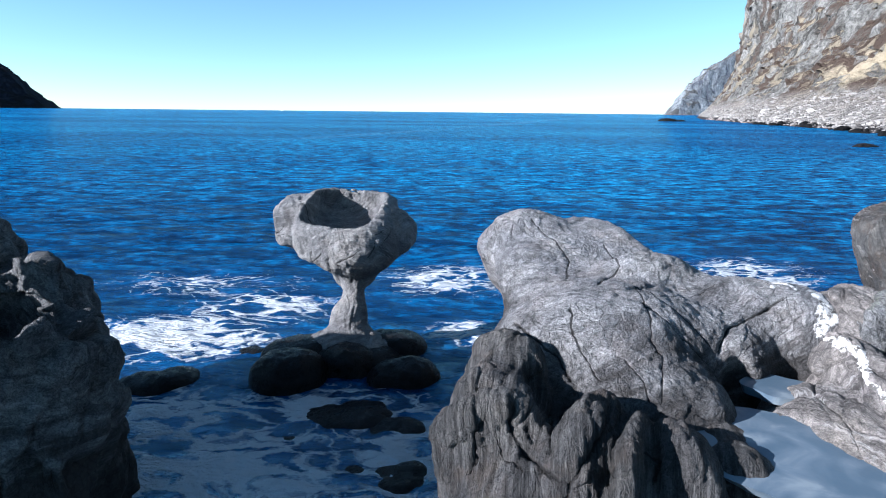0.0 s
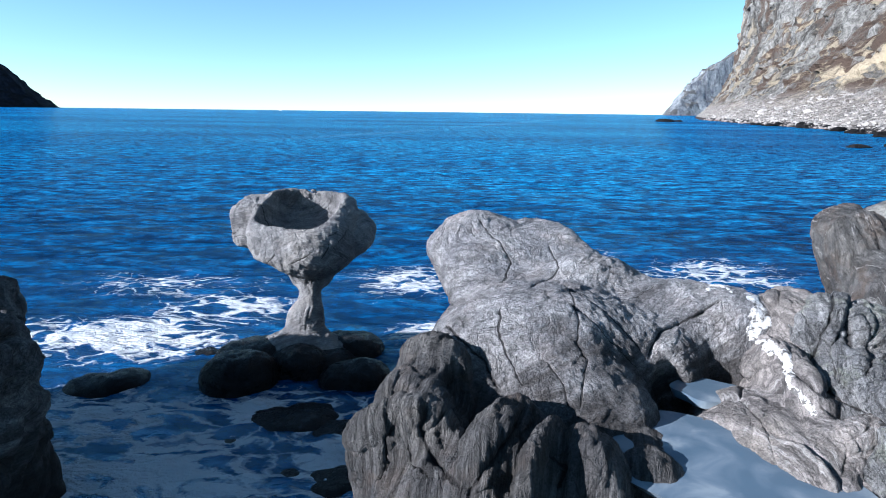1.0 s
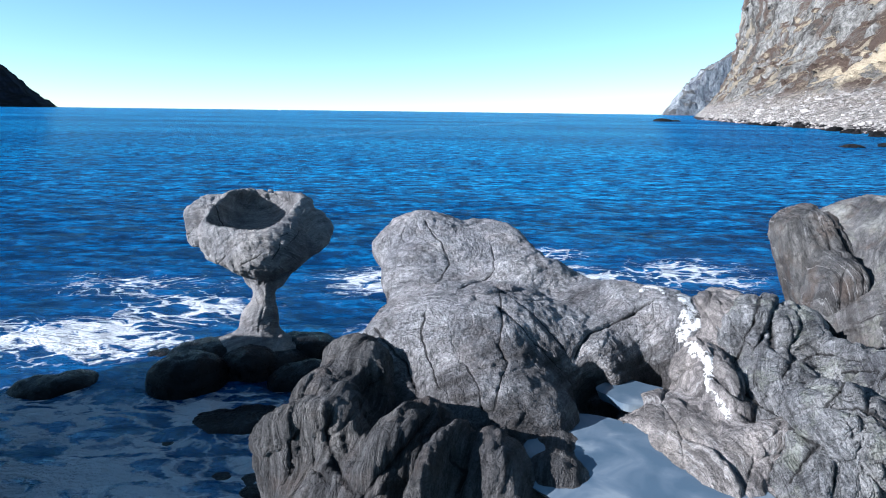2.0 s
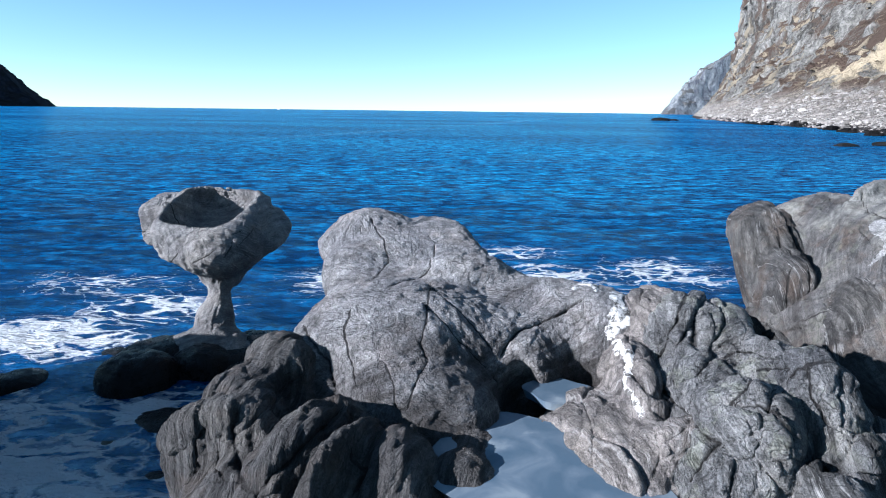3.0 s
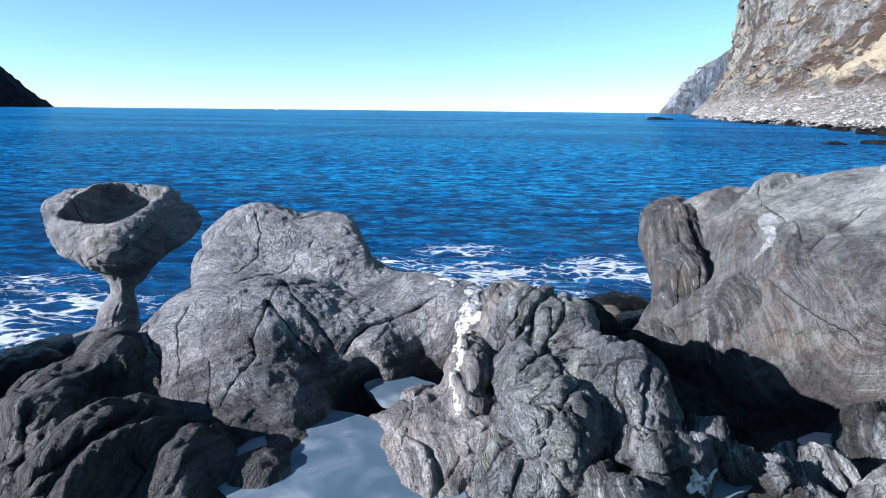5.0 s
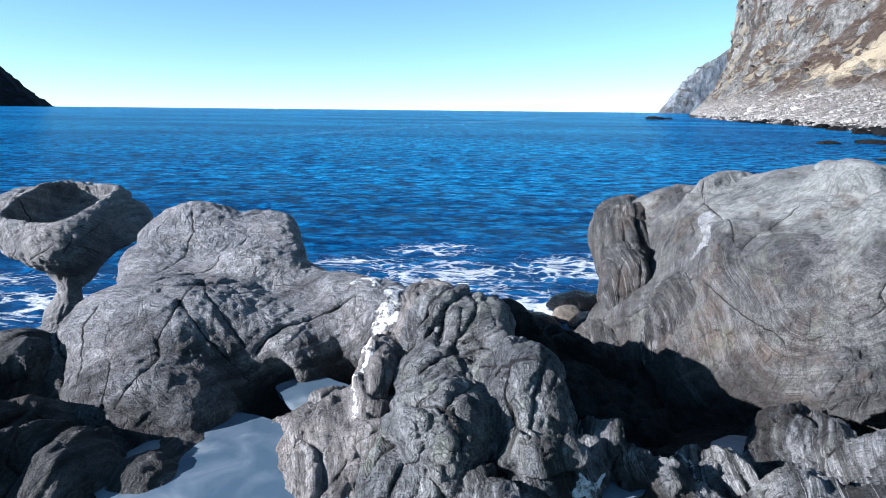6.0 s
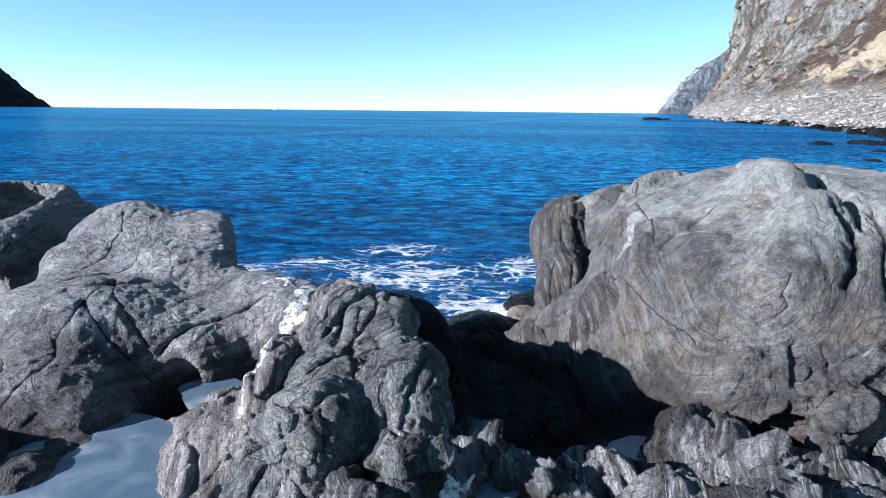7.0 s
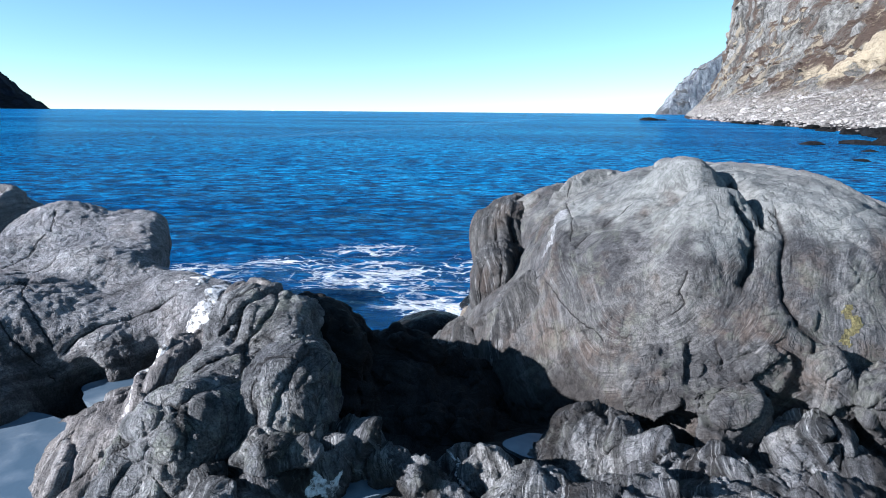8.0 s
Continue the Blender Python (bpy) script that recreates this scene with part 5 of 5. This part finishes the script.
rock("left_crag", M_CRAG, [
    ((-4.88, 5.23, 1.02), (1.30, 1.08, 1.95), (6, 3, 8), 3.4),
    ((-5.45, 6.56, 1.37), (0.60, 0.57, 1.87), (-3, -2, 0), 3.4),
    ((-4.15, 5.13, 0.33), (0.63, 0.89, 1.59), (-5, 13, -2), 3.4),
    ((-4.48, 5.83, 1.44), (0.42, 0.56, 1.65), (1, 5, 6), 3.4),
    # two unseen lumps, added left of the view to cast shadow on the water
    ((-8.90, 6.00, 1.60), (1.85, 1.60, 2.90), (0, 0, 0), 3.4),
    ((-6.90, 6.00, 1.20), (1.60, 1.20, 2.00), (0, 0, 0), 3.4),
], step=0.042, k=0.12, rough=0.06, size=0.6, strata=[((0.4, -0.3, 0.85), 0.35, 0.05)], blocks=[((0.3, 0.3, 0.9), 0.95, 0.02, 0.09, 0.11), ((0.2, 0.4, 0.9), 0.36, 0.014, 0.04, 0.05)],
    carve=[((-4.35, 4.95, 2.6), (0.5, 0.4, 0.5), (0, 0, 20), 2.4)],
    label="dark shaded crag standing at the water's edge", category="rock outcrop")


# ---- rock pools ----
def pool(c, r, z, label, wobble=0.12):
    n = 64
    a = np.linspace(0, 2 * math.pi, n, endpoint=False)
    edge = 1 + wobble * np.sin(2 * a + c[0]) + 0.5 * wobble * np.sin(5 * a + c[1])
    bm = bmesh.new()
    top = [bm.verts.new((r[0] * e * math.cos(t), r[1] * e * math.sin(t), 0)) for t, e in zip(a, edge)]
    low = [bm.verts.new((r[0] * e * 0.9 * math.cos(t), r[1] * e * 0.9 * math.sin(t), -0.1)) for t, e in zip(a, edge)]
    bm.faces.new(top)
    bm.faces.new(low[::-1])
    for i in range(n):
        bm.faces.new((top[i - 1], low[i - 1], low[i], top[i]))
    me = bpy.data.meshes.new("rock_pool")
    bm.to_mesh(me)
    bm.free()
    me.materials.append(M_POOL)
    ob = new("rock_pool", me)
    ob.location = (*c, z)
    return tagged(ob, label, "rock pool", group="rock pools")


pool((3.30, 4.50), (1.00, 0.98), 1.60, "milky still rock pool cupped between the slab and the ridge")
pool((3.70, 5.92), (0.40, 0.30), 1.67, "small milky pool under the overhang")
pool((6.30, 4.55), (0.36, 0.36), 1.60, "small bluish pool in the shaded gully")
pool((7.90, 5.34), (0.30, 0.24), 1.41, "small pale pool below the great rock")


# ---- shore boulders, skerries, boat ----
def shore_boulder(name="shore_boulder"):
    bm = bmesh.new()
    bmesh.ops.create_icosphere(bm, subdivisions=3, radius=1.0)
    co = np.array([v.co[:] for v in bm.verts])
    d1, d2, who, rel = cells(co * 1.1 + 3)
    co = co * (1 + 0.22 * fbm(co * 1.3, 3) + 0.15 * _grad[who, 1])[:, None] * (1, 0.8, 0.62)
    for v, c in zip(bm.verts, co):
        v.co = c
    me = bpy.data.meshes.new(name)
    bm.to_mesh(me)
    bm.free()
    return me


M_SHORE = land_mat("shore_rock", (0.15, 0.14, 0.13), (0.06, 0.055, 0.05), (0.15, 0.14, 0.13), (0.06, 0.05, 0.05), shore=False)
M_SHORE_WET = land_mat("wet_shore_rock", (0.012, 0.012, 0.012), (0.006, 0.006, 0.006), (0.012, 0.012, 0.012), (0.006, 0.006, 0.006), shore=False)
SHORE = [(52, 40), (80, 95), (106, 150), (130, 215), (152, 310)]


def scree(count, label):
    """Many small boulders on the lower slope, joined."""
    p = LOFTED["headland"]
    r = np.random.RandomState(12)
    ok = np.flatnonzero((p[:, 2] > 0.3) & (p[:, 2] < 26) & (p[:, 1] < 520) & (p[:, 1] > 60))
    w = np.exp(-p[ok, 2] / 11)
    pick = r.choice(ok, count, p=w / w.sum())
    bm = bmesh.new()
    bmesh.ops.create_icosphere(bm, subdivisions=1, radius=1.0)
    ball = np.array([v.co[:] for v in bm.verts])
    tris = np.array([[v.index for v in f.verts] for f in bm.faces])
    bm.free()
    n = len(ball)
    size = r.uniform(0.25, 0.7, count) * (1 + 1.5 * (r.rand(count) > 0.95)) * np.clip(p[pick, 1] / 190, 0.7, 1.8)
    shape = ball[None] * (1 + 0.35 * r.normal(size=(count, n, 1)).clip(-1, 1)) * r.uniform(0.6, 1.2, (count, 1, 3)) * (1, 1, 0.6)
    v = shape * size[:, None, None] + p[pick][:, None] + r.uniform(-1, 1, (count, 1, 3)) * (1, 1, 0)
    f = tris[None] + (np.arange(count) * n)[:, None, None]
    ob = new("scree_boulders", mesh_from("scree_boulders", v.reshape(-1, 3), f.reshape(-1, 3), [M_SCREE], smooth=False))
    return tagged(ob, label, "scree", kind="stuff")


def scree_mat():
    m, nt, bsdf = material("pale_scree")
    link = nt.links.new
    g = nt.nodes.new("ShaderNodeNewGeometry")
    a = noise_tex(nt, g.outputs["Position"], 0.9, 5, 0.65)
    col = ramp(nt, g.outputs["Random Per Island"], [(0.0, (0.11, 0.098, 0.085)), (0.3, (0.19, 0.172, 0.152)), (0.7, (0.25, 0.23, 0.205)), (1.0, (0.30, 0.28, 0.255))])
    col = mix(nt, 0.8, col, ramp(nt, a, [(0.38, (0.45, 0.45, 0.45)), (0.55, (1.1, 1.1, 1.1))]), 'MULTIPLY')
    link(col, bsdf.inputs["Base Color"])
    bsdf.inputs["Roughness"].default_value = 0.9
    return m


M_SCREE = scree_mat()
scree(3400, "pale grey and white boulders strewn over the lower slope")
rng = random.Random(4)
shore_mesh = shore_boulder()
wet_mesh = shore_mesh.copy()
shore_mesh.materials.append(M_SHORE)
wet_mesh.materials.append(M_SHORE_WET)
for i in range(150):
    s_ = rng.random() ** 0.8 * 3.999
    a_, b_ = SHORE[int(s_)], SHORE[int(s_) + 1]
    w_ = s_ - int(s_)
    inland = rng.uniform(-1.5, 26) if i % 3 else rng.uniform(-2, 6)
    x_, y_ = a_[0] * (1 - w_) + b_[0] * w_ + inland, a_[1] * (1 - w_) + b_[1] * w_
    wet = inland < 5
    size_ = rng.uniform(0.7, 1.9) * (1.0 if inland < 12 else 0.7)
    ob = new("shore_boulder", wet_mesh if wet else shore_mesh)
    ob.location = (x_, y_, max(0.0, inland * 0.2) + 0.1)
    ob.rotation_euler = (rng.uniform(-0.3, 0.3), rng.uniform(-0.3, 0.3), rng.uniform(0, 6.28))
    ob.scale = (size_, size_ * rng.uniform(0.7, 1.1), size_ * rng.uniform(0.7, 1.1))
    tagged(ob, "dark wet boulder on the far shore" if wet else "pale dry boulder on the far shore", "boulder", "shore boulders")
for x_, y_, r_ in ((63, 93, 1.5), (66, 98, 1.0), (48.2, 60, 0.8), (60, 76, 0.9), (71, 95, 2.0), (74, 92, 2.4), (137, 389, 5.0), (149, 398, 3.0)):
    ob = new("skerry", wet_mesh)
    ob.location, ob.scale, ob.rotation_euler = (x_, y_, 0.0), (r_ * 1.3, r_, r_ * 0.55), (0, 0, x_)
    tagged(ob, "low dark skerry breaking the water off the headland", "skerry", "skerries")


def boat():
    m, nt, bsdf = material("white_boat_paint")
    bsdf.inputs["Base Color"].default_value = (0.75, 0.75, 0.75, 1)
    bm = bmesh.new()
    bmesh.ops.create_cube(bm, size=1.0)
    for v in bm.verts:
        v.co = (v.co.x * (13 if v.co.z > 0 else 10), v.co.y * (4 if v.co.z > 0 else 2.6) * (1 - 0.7 * (v.co.x > 0)), v.co.z * 2.2)
    bmesh.ops.bevel(bm, geom=bm.edges[:], offset=0.25, segments=2, affect='EDGES')
    hull = bpy.data.meshes.new("hull")
    bm.to_mesh(hull)
    bm.free()
    hull.materials.append(m)
    top = new("boat")
    top.location = (-715.0, 2700.0, 0.8)
    new("hull", hull).parent = top
    bm = bmesh.new()
    bmesh.ops.create_cube(bm, size=1.0)
    for v in bm.verts:
        v.co = (v.co.x * 4.5 - 1.5, v.co.y * 2.6, v.co.z * 2.4 + 2.2)
    bmesh.ops.bevel(bm, geom=bm.edges[:], offset=0.3, segments=2, affect='EDGES')
    cabin = bpy.data.meshes.new("cabin")
    bm.to_mesh(cabin)
    bm.free()
    cabin.materials.append(m)
    new("cabin", cabin).parent = top
    tagged(top, "small white boat far out on the horizon", "boat")


boat()
